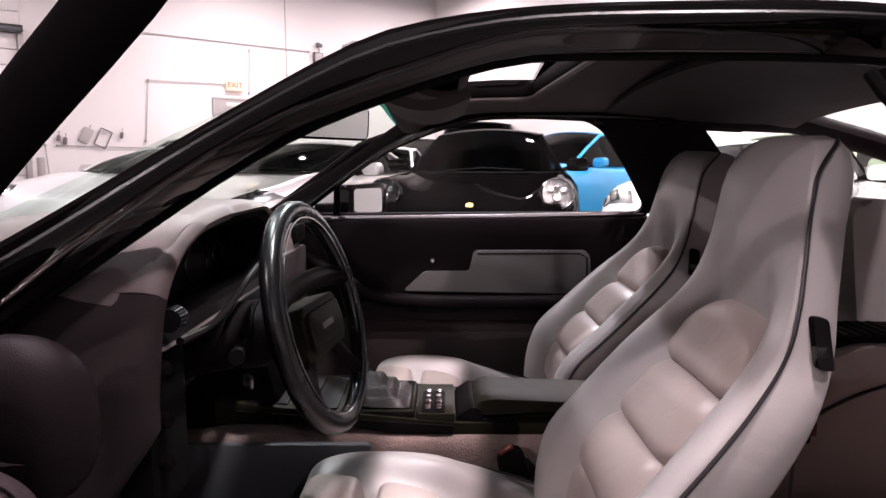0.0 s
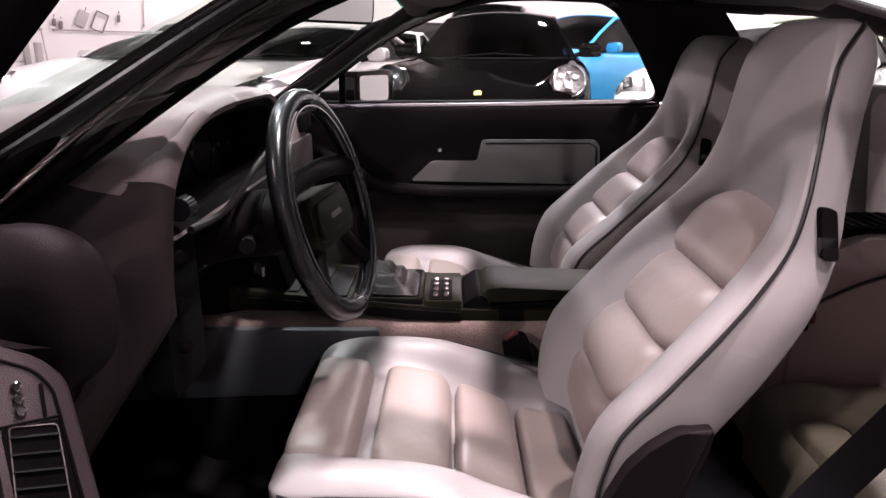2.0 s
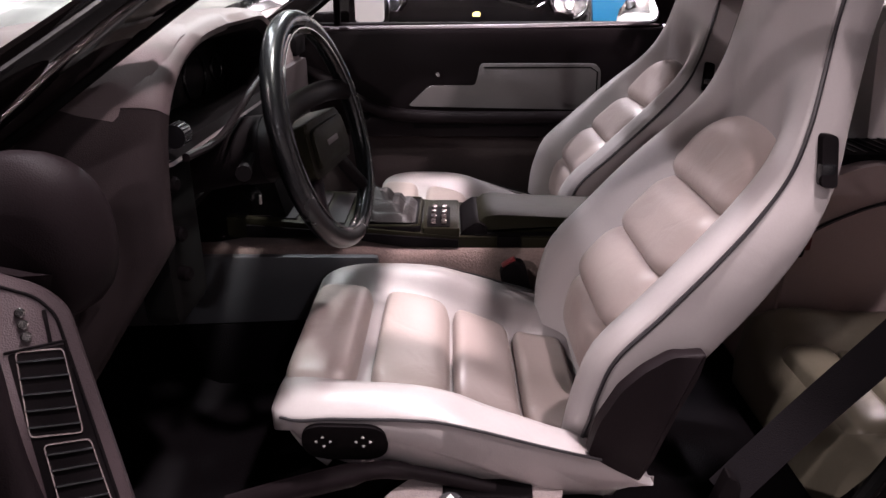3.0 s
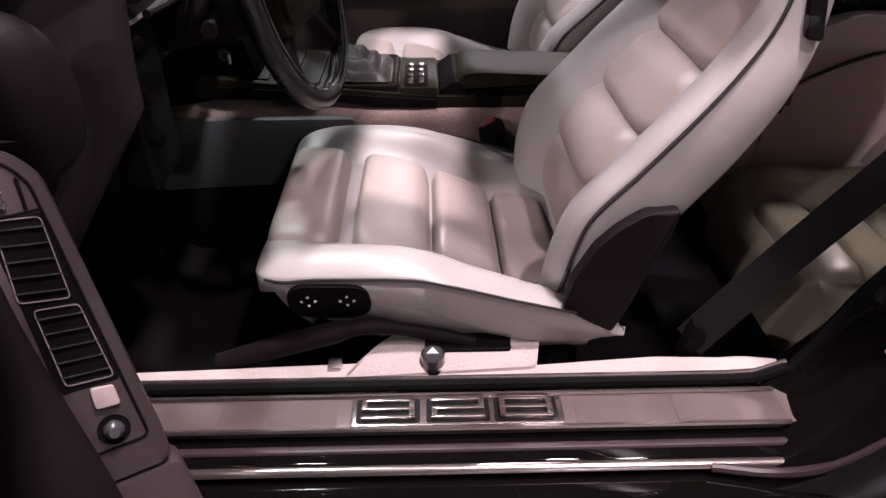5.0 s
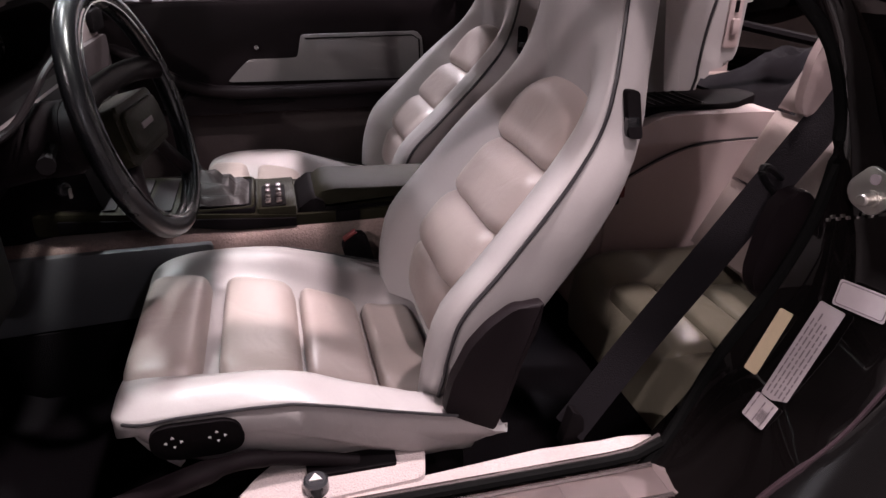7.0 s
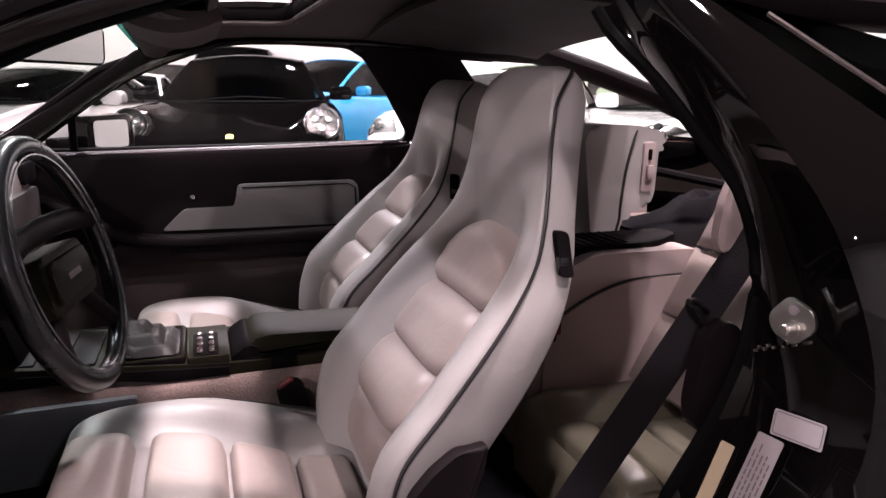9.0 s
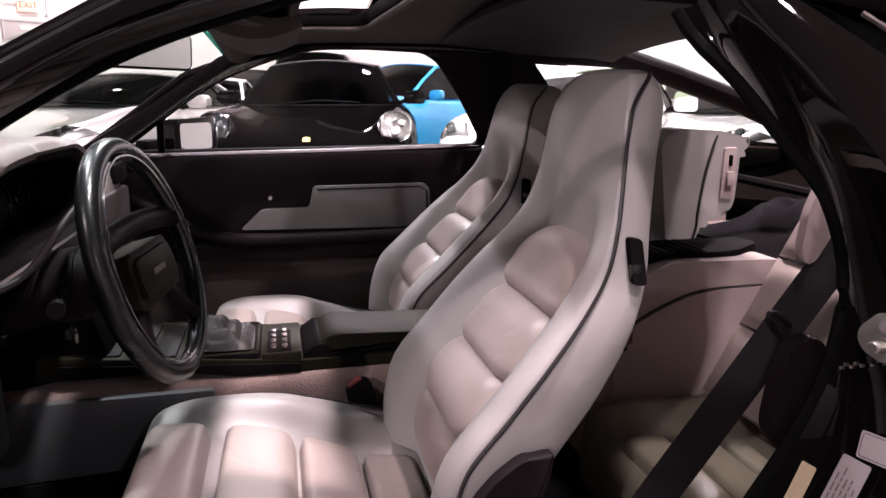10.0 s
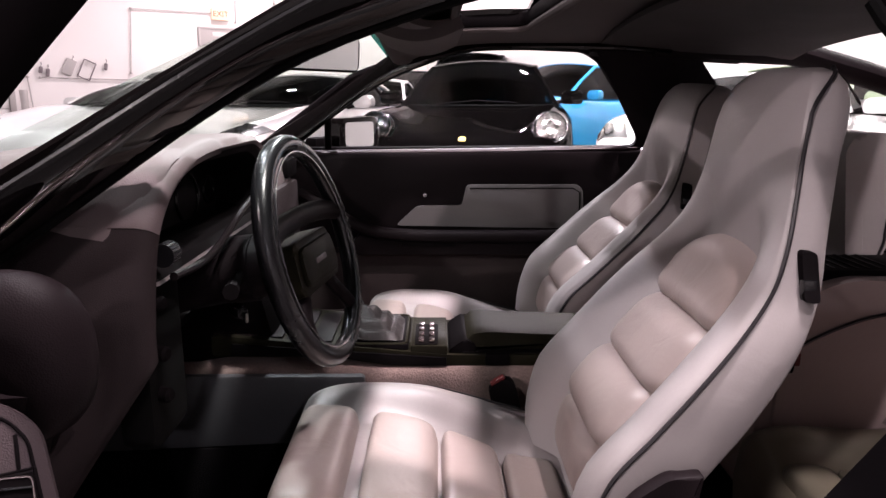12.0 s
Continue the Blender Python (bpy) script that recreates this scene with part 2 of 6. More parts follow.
SILL_RIM = material("polished_sill_rim", (0.34, 0.28, 0.275), 0.22, 0.9, grain=0.1, scale=200, stain=0.15)
RED = material("red_plastic", (0.13, 0.008, 0.010), 0.4, grain=0.1, scale=200)
PALE = material("pale_marking", (0.66, 0.64, 0.62), 0.5, grain=0.1, scale=200)
PAPER = material("pale_sticker", (0.42, 0.365, 0.375), 0.45, grain=0.1, scale=150, stain=0.12, stain_scale=30)
YELLOW = material("cream_sticker", (0.62, 0.50, 0.33), 0.45, grain=0.1, scale=150, stain=0.15, stain_scale=30)
INK = material("faded_ink", (0.17, 0.14, 0.15), 0.6, grain=0.2, scale=200)
WEB = material("black_webbing", (0.006, 0.005, 0.006), 0.75, spec=0.06, grain=0.4, scale=600, bump=0.5, stain=0.2)
SCREEN = glass("windscreen_glass", (0.89, 0.955, 0.925), 0.02)
PANE = glass("clear_glass", (0.93, 0.965, 0.95), 0.02)
# Near-black tint stands in for the shaded cabin behind the glass.
QUARTER_DARKENED = glass("darkened_quarter_glass", (0.05, 0.052, 0.051), 0.02)
TINT = glass("tinted_glass", (0.24, 0.24, 0.24), 0.02)
MIRROR = material("mirror_glass", (0.85, 0.86, 0.86), 0.02, 1.0)
WALL = material("white_wall_paint", (0.80, 0.76, 0.745), 0.75, grain=0.04, scale=60, stain=0.06, stain_scale=0.6, bump=0.05)
CEILING = material("dark_ceiling_paint", (0.035, 0.034, 0.036), 0.85, grain=0.05, scale=40, stain=0.08, stain_scale=0.5)
FLOOR = material("grey_epoxy_floor", (0.08, 0.075, 0.075), 0.22, grain=0.1, scale=30, stain=0.25, stain_scale=0.8)
CONDUIT = material("grey_conduit", (0.42, 0.39, 0.38), 0.5, grain=0.1, scale=60)
LAMP = material("lamp_diffuser", (1.0, 0.95, 0.92), 0.5, emit=9.0)
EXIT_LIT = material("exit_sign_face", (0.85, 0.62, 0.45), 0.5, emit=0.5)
EXIT_RED = material("exit_sign_letters", (0.60, 0.12, 0.06), 0.5, emit=0.3)
DEEP_BLACK = material("deep_black_car_paint", (0.0015, 0.0012, 0.0012), 0.5, spec=0.0, coat=0.3, grain=0.1, scale=900, stain=0.2)
WHITE_PAINT = material("white_car_paint", (0.74, 0.72, 0.71), 0.25, coat=0.8, grain=0.03, scale=300, stain=0.04)
SILVER_PAINT = material("silver_car_paint", (0.46, 0.43, 0.42), 0.3, 0.5, coat=0.8, grain=0.06, scale=900, stain=0.05)
BLUE_PAINT = material("bright_blue_car_paint", (0.02, 0.30, 0.62), 0.25, coat=0.8, grain=0.04, scale=900, stain=0.05)
GREEN_PAINT = material("pale_green_car_paint", (0.36, 0.44, 0.30), 0.3, coat=0.8, grain=0.04, scale=900, stain=0.05)
GREY_PAINT = material("dark_grey_car_paint", (0.05, 0.05, 0.055), 0.25, 0.3, coat=0.8, grain=0.05, scale=900, stain=0.06)
HEADLIGHT = material("headlight_reflector", (0.55, 0.54, 0.53), 0.2, 1.0, grain=0.2, scale=60, bump=0.4)
HEADLIGHT_BOWL = material("smoked_headlight_bowl", (0.06, 0.058, 0.056), 0.18, 0.9, grain=0.25, scale=60, bump=0.4)
LENS = glass("headlight_lens", (0.95, 0.95, 0.95), 0.04)
TEAL = glass("teal_shade_band", (0.13, 0.42, 0.38), 0.02)
GOLD = material("gold_enamel", (0.55, 0.42, 0.12), 0.3, 0.6, grain=0.3, scale=300)

# ---- the hall ----
def wall_box(name, u0, u1, v0, v1, z0, z1, mat, label, category):
    bm = bmesh.new()
    lo = [bm.verts.new(room(u, v, z0)) for u, v in ((u0, v0), (u1, v0), (u1, v1), (u0, v1))]
    hi = [bm.verts.new(room(u, v, z1)) for u, v in ((u0, v0), (u1, v0), (u1, v1), (u0, v1))]
    bm.faces.new(lo[::-1])
    bm.faces.new(hi)
    for i in range(4):
        bm.faces.new((lo[i], lo[(i + 1) % 4], hi[(i + 1) % 4], hi[i]))
    return structure(name, bm, mat, label, category)


wall_box("floor", -20, 1, -1, 26, -0.2, 0.0, FLOOR, "grey glossy epoxy floor of a car hall", "floor")
wall_box("ceiling", -20, 1, -1, 26, ROOM_H, ROOM_H + 0.2, CEILING, "dark painted ceiling of a car hall", "ceiling")
wall_box("wall_north", -20, 0.25, -0.25, 0, 0.0, ROOM_H, WALL, "white painted long wall with conduit", "wall")
wall_box("wall_east", 0, 0.25, 0, 25, 0.0, ROOM_H, WALL, "white painted end wall behind parked cars", "wall")
wall_box("wall_south", -20, 0.25, 25, 25.25, 0.0, ROOM_H, WALL, "white painted wall closing the hall", "wall")
wall_box("wall_west", -20.25, -20, -0.25, 25.25, 0.0, ROOM_H, WALL, "white painted side wall of the hall", "wall")

ROOM_ROT = Matrix.Rotation(ROOM_TURN, 4, "Z")


def hall_lamp(u, v, watts, tone):
    p = room(u, v, ROOM_H - 0.45)
    lamp = thing("ceiling_light", "round white high-bay lamp under the hall ceiling", "lamp", "hall lamps")
    lamp.matrix_basis = Matrix.Translation(p) @ ROOM_ROT
    part("reflector", drum((0, 0, -0.02), (0, 0, 0.13), 0.17, 24, 0.07, bevel=0.006), CONDUIT, lamp, "grey cone reflector")
    part("ballast", drum((0, 0, 0.13), (0, 0, 0.27), 0.065, 18, bevel=0.01), CONDUIT, lamp)
    part("diffuser", drum((0, 0, -0.032), (0, 0, -0.021), 0.14, 24, bevel=0.004), LAMP, lamp, "glowing white diffuser")
    part("rod", drum((0, 0, 0.27), (0, 0, 0.45), 0.008, 8), CONDUIT, lamp)
    data = bpy.data.lights.new("hall_lamp", "AREA")
    data.shape, data.size, data.energy, data.color = "DISK", 0.24, watts, tone
    ob = new("hall_lamp", data)
    ob.matrix_world = Matrix.Translation(p + Vector((0, 0, -0.05))) @ ROOM_ROT


for u, v, watts, tone in LAMPS:
    hall_lamp(u, v, watts, tone)


def on_wall(yaw, pitch):
    """Where a direction from the eye meets the long wall: u and z."""
    d = Vector((-math.sin(radians(yaw)), math.cos(radians(yaw)), math.tan(radians(pitch))))
    c, s = math.cos(ROOM_TURN), math.sin(ROOM_TURN)
    e = Vector(EYE)
    k = ((Vector((-0.2, 15.8, 0)) - e).dot(Vector((s, -c, 0)))) / d.dot(Vector((s, -c, 0)))
    q = e + d * k - Vector((-0.2, 15.8, 0))
    return q.x * c + q.y * s, q.z


def conduit(pts, r=0.010):
    rack = thing("conduit", "thin grey metal conduit fixed along the white wall", "conduit", "wall conduits")
    path = [room(*(lambda uz: (uz[0], 0.03, uz[1]))(on_wall(a, b))) for a, b in pts]
    part("pipe", tube(path, r, 6), CONDUIT, rack)
    for p in path:
        part("clip", box(p, (0.04, 0.05, 0.04), 0.008), CONDUIT, rack)


conduit([(24.0, 9.7), (10.82, 8.85)])
conduit([(23.14, 1.77), (22.77, 6.28), (17.17, 6.17)])
conduit([(15.38, 8.77), (15.49, 5.57)])
conduit([(12.6, 14.0), (12.56, 7.0)])
conduit([(29.0, 1.37), (22.4, 1.25)])
conduit([(29.8, 1.4), (29.6, -1.9)])

u, z = on_wall(10.13, 8.35)
junction = thing("junction_box", "small dark junction box at the end of a wall conduit", "junction box")
junction.matrix_basis = Matrix.Translation(room(u, 0.05, z)) @ ROOM_ROT
part("case", box((0, 0, 0), (0.22, 0.09, 0.24), 0.012), GREY_PAINT, junction)
part("cover", box((0, -0.05, 0), (0.17, 0.014, 0.19), 0.006), CONDUIT, junction)
part("lamp_head", box((0.03, 0, 0.28), (0.13, 0.09, 0.10), 0.02), GREY_PAINT, junction)
part("stem", drum((0.03, 0, 0.11), (0.03, 0, 0.24), 0.018, 10), CONDUIT, junction)

u, z = on_wall(16.62, 6.10)
sign = thing("exit_sign", "white exit sign with red letters on the white wall", "sign")
sign.matrix_basis = Matrix.Translation(room(u, 0.08, z)) @ ROOM_ROT
part("case", box((0, 0.02, 0), (0.34, 0.06, 0.22), 0.01), EXIT_LIT, sign)
fc = bpy.data.curves.new("letters", "FONT")
fc.body, fc.align_x, fc.align_y, fc.size, fc.extrude = "EXIT", "CENTER", "CENTER", 0.15, 0.004
letters = new("letters", fc)
fc.materials.append(EXIT_RED)
letters.parent = sign
letters.matrix_basis = pose(0, -0.016, 0, 90, 0, 0)

u, z = on_wall(16.81, 4.85)
frame_door = thing("framed_board", "dark framed transom board over a wall door", "board")
frame_door.matrix_basis = Matrix.Translation(room(u, 0.03, z - 0.1)) @ ROOM_ROT @ Matrix.Scale(0.8, 4)
part("board", box((0, 0, 0), (0.9, 0.04, 0.42), 0.01), CONDUIT, frame_door)
part("rim", box((0, -0.01, 0.2), (0.98, 0.06, 0.05), 0.01), CONDUIT, frame_door)
part("rim", box((-0.47, -0.01, -0.02), (0.05, 0.06, 0.42), 0.01), CONDUIT, frame_door)
part("notice", box((0.05, -0.025, 0.06), (0.4, 0.012, 0.1), 0.002), PALE, frame_door)

# tools and clips hanging on the wall
for yaw, pitch, w, h, kind in ((28.94, 1.88, 0.06, 0.11, 0), (28.53, 1.69, 0.06, 0.13, 0), (27.16, 2.12, 0.17, 0.28, 1), (26.05, 1.93, 0.2, 0.32, 2), (24.79, 2.16, 0.05, 0.12, 0)):
    u, z = on_wall(yaw, pitch)
    tool = thing("wall_tool", "small dark tool hanging on the white wall", "tool", "wall tools")
    tool.matrix_basis = Matrix.Translation(room(u, 0.04, z)) @ ROOM_ROT @ Matrix.Rotation(radians(25 if kind else 8), 4, "Y")
    if kind == 2:
        for dx in (-w / 2, w / 2):
            part("bar", box((dx, 0, 0), (0.018, 0.03, h), 0.004), INK, tool)
        for dz in (-h / 2, h / 2):
            part("bar", box((0, 0, dz), (w, 0.03, 0.018), 0.004), INK, tool)
    else:
        part("body", box((0, 0, 0), (w, 0.05, h), 0.015), CONDUIT if kind else INK, tool)
        part("hook", tube([(0, 0, h / 2), (0, -0.03, h / 2 + 0.04), (0, 0.02, h / 2 + 0.07)], 0.008, 6), INK, tool)

u, z = on_wall(30.4, 0)
post = thing("guard_post", "grey steel post beside a wall door", "post")
p = room(u, 0.7, 0)
part("pipe", drum((p.x, p.y, 0), (p.x, p.y, 1.12), 0.06, 14, bevel=0.01), CONDUIT, post)
part("foot_plate", box((p.x, p.y, 0.01), (0.25, 0.25, 0.02), 0.004), CONDUIT, post)

roller = thing("roller_door", "white ribbed roller door with a dark header in the wall", "roller door")
roller.matrix_basis = Matrix.Translation(room(-10.8, 0.03, 0)) @ ROOM_ROT
for k in range(12):
    part("slat", box((0, 0, 0.14 + k * 0.267), (4.2, 0.04, 0.252), 0.01), WALL, roller)
part("header", box((0, -0.07, 3.28), (4.4, 0.2, 0.12), 0.015), GREY_PAINT, roller, "dark grey header")
for k in range(5):
    part("upper_panel", box((0, 0.005, 3.46 + k * 0.23), (4.3, 0.04, 0.215), 0.01), WALL, roller, "white panel above the header")
for s in (-1, 1):
    part("rail", box((s * 2.16, -0.04, 1.6), (0.09, 0.12, 3.2), 0.01), CONDUIT, roller)

# ---- the black coupe: shell ----
coupe = thing("coupe", "black two-door sports coupe with its driver door open", "car")


def both(name, make, mat, label="", angle=40):
    """The same part on the near and on the far side."""
    part(name, make(1), mat, coupe, label, angle)
    part(name, make(-1), mat, coupe, label, angle)


def side(pts, s):
    return [(x, y * s, z) for x, y, z in pts]


# screen pillar running into the roof rail, as one bent bar
RAIL_TOP = [(-0.86, -0.76, 0.68), (-0.62, -0.72, 0.81), (-0.415, -0.68, 0.927), (-0.318, -0.655, 0.986), (-0.217, -0.62, 1.051), (-0.086, -0.57, 1.131), (0.01, -0.555, 1.158), (0.132, -0.55, 1.171), (0.285, -0.55, 1.175), (0.437, -0.55, 1.174), (0.60, -0.54, 1.162)]
RAIL_LOW = [(-0.86, -0.71, 0.58), (-0.62, -0.68, 0.72), (-0.442, -0.65, 0.833), (-0.35, -0.625, 0.899), (-0.23, -0.59, 0.985), (-0.144, -0.56, 1.036), (-0.054, -0.53, 1.074), (0.075, -0.51, 1.113), (0.206, -0.505, 1.12), (0.435, -0.505, 1.118), (0.60, -0.50, 1.108)]


def rail(s):
    top, low = spline(RAIL_TOP, 40), spline(RAIL_LOW, 40)
    rings = []
    for t, l in zip(top, low):
        c, up = (t + l) / 2, (t - l) / 2
        ring = []
        for k in range(16):
            a = k * 2 * math.pi / 16
            cy, cz = math.cos(a), math.sin(a)
            bulge = abs(cy) ** 0.7 * (1 if cy > 0 else -1)
            p = c + up * (abs(cz) ** 0.8 * (1 if cz > 0 else -1)) + Vector((0, -0.030 * bulge, 0.012 * max(0, cy) * max(0, -cz)))
            ring.append((p.x, p.y * s, p.z))
        rings.append(ring)
    return loft(bmesh.new(), rings)


both("roof_rail", rail, PAINT, "gloss black screen pillar and roof rail")


def rail_seal(s):
    low = spline(RAIL_LOW, 40)
    return tube([(p.x, (p.y - 0.008) * s, p.z + 0.004) for p in low], 0.006, 8)


both("door_seal", rail_seal, RUBBER, "black rubber door seal")


def rail_trim(s):
    """Thin bright drip line on the rail."""
    top, low = spline(RAIL_TOP, 40), spline(RAIL_LOW, 40)
    return tube([((t.x * 0.7 + l.x * 0.3), ((t.y * 0.7 + l.y * 0.3) - 0.033) * s, t.z * 0.7 + l.z * 0.3) for t, l in zip(top, low)][4:], 0.0035, 6)


both("drip_strip", rail_trim, BLACK_SATIN)

# roof skin with the open sunroof, and the headliner below it
HOLE = (0.050, 0.215, -0.445, 0.37)


def roof_z(x, y):
    return 1.165 + 0.070 * (1 - (y / 0.545) ** 2) - 0.9 * max(0, 0.13 - x) ** 2 - 0.12 * max(0, x - 0.5) ** 1.6


def roof_grid(drop, x0, x1, half, hole):
    bm = bmesh.new()
    xs = sorted(set(list(np.linspace(x0, x1, 14)) + [hole[0], hole[1]]))
    ys = sorted(set(list(np.linspace(-half, half, 15)) + [hole[2], hole[3]]))
    vs = {(i, j): bm.verts.new((x, y, roof_z(x, y) - drop)) for i, x in enumerate(xs) for j, y in enumerate(ys)}
    vb = {(i, j): bm.verts.new((x, y, roof_z(x, y) - drop - 0.012)) for i, x in enumerate(xs) for j, y in enumerate(ys)}
    faces = {}
    for i in range(len(xs) - 1):
        for j in range(len(ys) - 1):
            inside = hole[0] - 1e-6 <= xs[i] and xs[i + 1] <= hole[1] + 1e-6 and hole[2] - 1e-6 <= ys[j] and ys[j + 1] <= hole[3] + 1e-6
            if inside:
                continue
            q = [(i, j), (i + 1, j), (i + 1, j + 1), (i, j + 1)]
            bm.faces.new([vs[k] for k in q])
            bm.faces.new([vb[k] for k in q[::-1]])
            faces[(i, j)] = q
    edges = {}
    for q in faces.values():
        for a, b in zip(q, q[1:] + q[:1]):
            key = frozenset((a, b))
            edges.setdefault(key, []).append((a, b))
    for lst in edges.values():
        if len(lst) == 1:
            a, b = lst[0]
            bm.faces.new((vs[a], vb[a], vb[b], vs[b]))
    return bm


part("roof_skin", roof_grid(0.0, -0.10, 0.94, 0.545, HOLE), PAINT, coupe, "gloss black roof with an open sunroof")
part("headliner", roof_grid(0.032, -0.09, 0.93, 0.525, (HOLE[0] - 0.01, HOLE[1] + 0.01, HOLE[2] - 0.01, HOLE[3] + 0.01)), HEADLINER, coupe, "taupe cloth headliner")
# sunroof well
frame_pts = round_poly([(HOLE[0] - 0.012, HOLE[2] - 0.012), (HOLE[1] + 0.012, HOLE[2] - 0.012), (HOLE[1] + 0.012, HOLE[3] + 0.012), (HOLE[0] - 0.012, HOLE[3] + 0.012)], 0.05, 4)
part("sunroof_frame", tube([(p.x, p.y, roof_z(p.x, p.y) - 0.022) for p in frame_pts], 0.012, 8, closed=True, squash=1.6), BLACK, coupe, "black sunroof frame")
part("sunroof_lip", tube([(p.x, p.y, roof_z(p.x, p.y) - 0.044) for p in frame_pts], 0.008, 8, closed=True), HEADLINER, coupe)
part("sunroof_panel", sheet([[(x, y, roof_z(x, y) - 0.014) for y in np.linspace(-0.33, 0.36, 9)] for x in np.linspace(0.245, 0.44, 5)], 0.02), PAINT, coupe, "slid-back black sunroof panel")
# Rear fold is darkened by colour to show it in shade.
part("rear_headliner_fold", sheet([[(x, y, roof_z(x, y) - 0.060 + 0.028 * (y / 0.5) ** 2 - 0.014 * math.sin((x - 0.42) / 0.50 * math.pi)) for y in np.linspace(-0.5, 0.5, 11)] for x in np.linspace(0.42, 0.92, 10)], 0.012), HEADLINER_SHADED, coupe, "sagging taupe rear headliner panel")

# screen header and windscreen
header = spline([(-0.085, -0.52, 1.098), (-0.12, -0.3, 1.160), (-0.135, 0, 1.190), (-0.12, 0.3, 1.160), (-0.085, 0.52, 1.098)], 20)
part("screen_header", tube(header, 0.030, 10, squash=0.6), HEADLINER, coupe)
rows = []
for k in np.linspace(0, 1, 8):
    a = spline([(-0.10, -0.55, 1.115), (-0.145, 0, 1.19), (-0.10, 0.55, 1.115)], 13)
    b = spline([(-0.80, -0.68, 0.78), (-0.95, 0, 0.80), (-0.80, 0.68, 0.78)], 13)
    rows.append([p.lerp(q, k) for p, q in zip(a, b)])
screen = part("windscreen", sheet(rows, 0.005), SCREEN, coupe, "clear green-tinted windscreen")
band = []
for k in np.linspace(0.010, 0.028, 3):
    a = spline([(-0.10, -0.55, 1.105), (-0.145, 0, 1.18), (-0.10, 0.55, 1.105)], 13)
    b = spline([(-0.80, -0.68, 0.77), (-0.95, 0, 0.79), (-0.80, 0.68, 0.77)], 13)
    band.append([p.lerp(q, k) for p, q in zip(a, b)])
part("shade_band", sheet(band, 0.002), TEAL, coupe, "teal shade band along the screen top").visible_shadow = False

# bonnet, front wings and floor pan close the car round the cabin
rows = [[(x, y, 0.80 - 0.10 * ((x + 0.85) / -1.4) ** 2 - 0.07 * (abs(y) / 0.88) ** 3 + 0.05 * math.exp(-((abs(y) - 0.62) / 0.16) ** 2)) for y in np.linspace(-0.89, 0.89, 19)] for x in np.linspace(-0.84, -2.25, 10)]
part("bonnet", sheet(rows, 0.02), PAINT, coupe, "gloss black bonnet and wings")
for s in (-1, 1):
    rows = [[(x, s * (0.885 - 0.03 * ((z - 0.5) / 0.3) ** 2), z) for z in np.linspace(0.2, 0.735, 7)] for x in np.linspace(-0.66, -2.2, 8)]
    part("front_wing", sheet(rows, 0.02), PAINT, coupe)
part("nose", box((-2.27, 0, 0.45), (0.1, 1.7, 0.5), 0.04), PAINT, coupe)
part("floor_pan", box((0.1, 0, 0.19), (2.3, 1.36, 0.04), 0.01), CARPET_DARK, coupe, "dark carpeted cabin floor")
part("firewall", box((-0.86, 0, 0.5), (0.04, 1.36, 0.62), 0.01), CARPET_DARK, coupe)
part("tail_panel", box((2.05, 0, 0.5), (0.06, 1.6, 0.56), 0.02), PAINT, coupe)
part("boot_floor", box((1.62, 0, 0.58), (0.86, 1.30, 0.05), 0.02), CARPET, coupe, "grey carpeted boot floor")

for wx in (-1.45, 1.05):
    for s in (-1, 1):
        wheel = new("road_wheel")
        wheel.parent = coupe
        part("tyre", tube([(wx + 0.25 * math.cos(a), s * 0.78, 0.31 + 0.25 * math.sin(a)) for a in np.linspace(0, 2 * math.pi, 25)[:-1]], 0.06, 10, closed=True, flat=Vector((0, 1, 0)), squash=1.4), RUBBER, wheel)
        part("rim", drum((wx, s * 0.74, 0.31), (wx, s * 0.83, 0.31), 0.2, 24, bevel=0.02), STEEL, wheel)

# ---- near and far sills ----
def strip(name, y0, y1, z0, z1, x0, x1, mat, label="", parent=coupe, bevel=0.004, rear_rise=0.0):
    """A long bar along the sill."""
    pts = [(x0, 0), (x1 - 0.08, 0), (x1 - 0.03, 0.004), (x1, 0.012)]
    rings = []
    for x, h in pts:
        h = h / 0.012 * rear_rise
        q = round_poly([(y0, z0 + h), (y1, z0 + h), (y1, z1 + h), (y0, z1 + h)], bevel, 3)
        rings.append([(x, p.x, p.y) for p in q])
    return part(name, loft(bmesh.new(), rings), mat, parent, label)


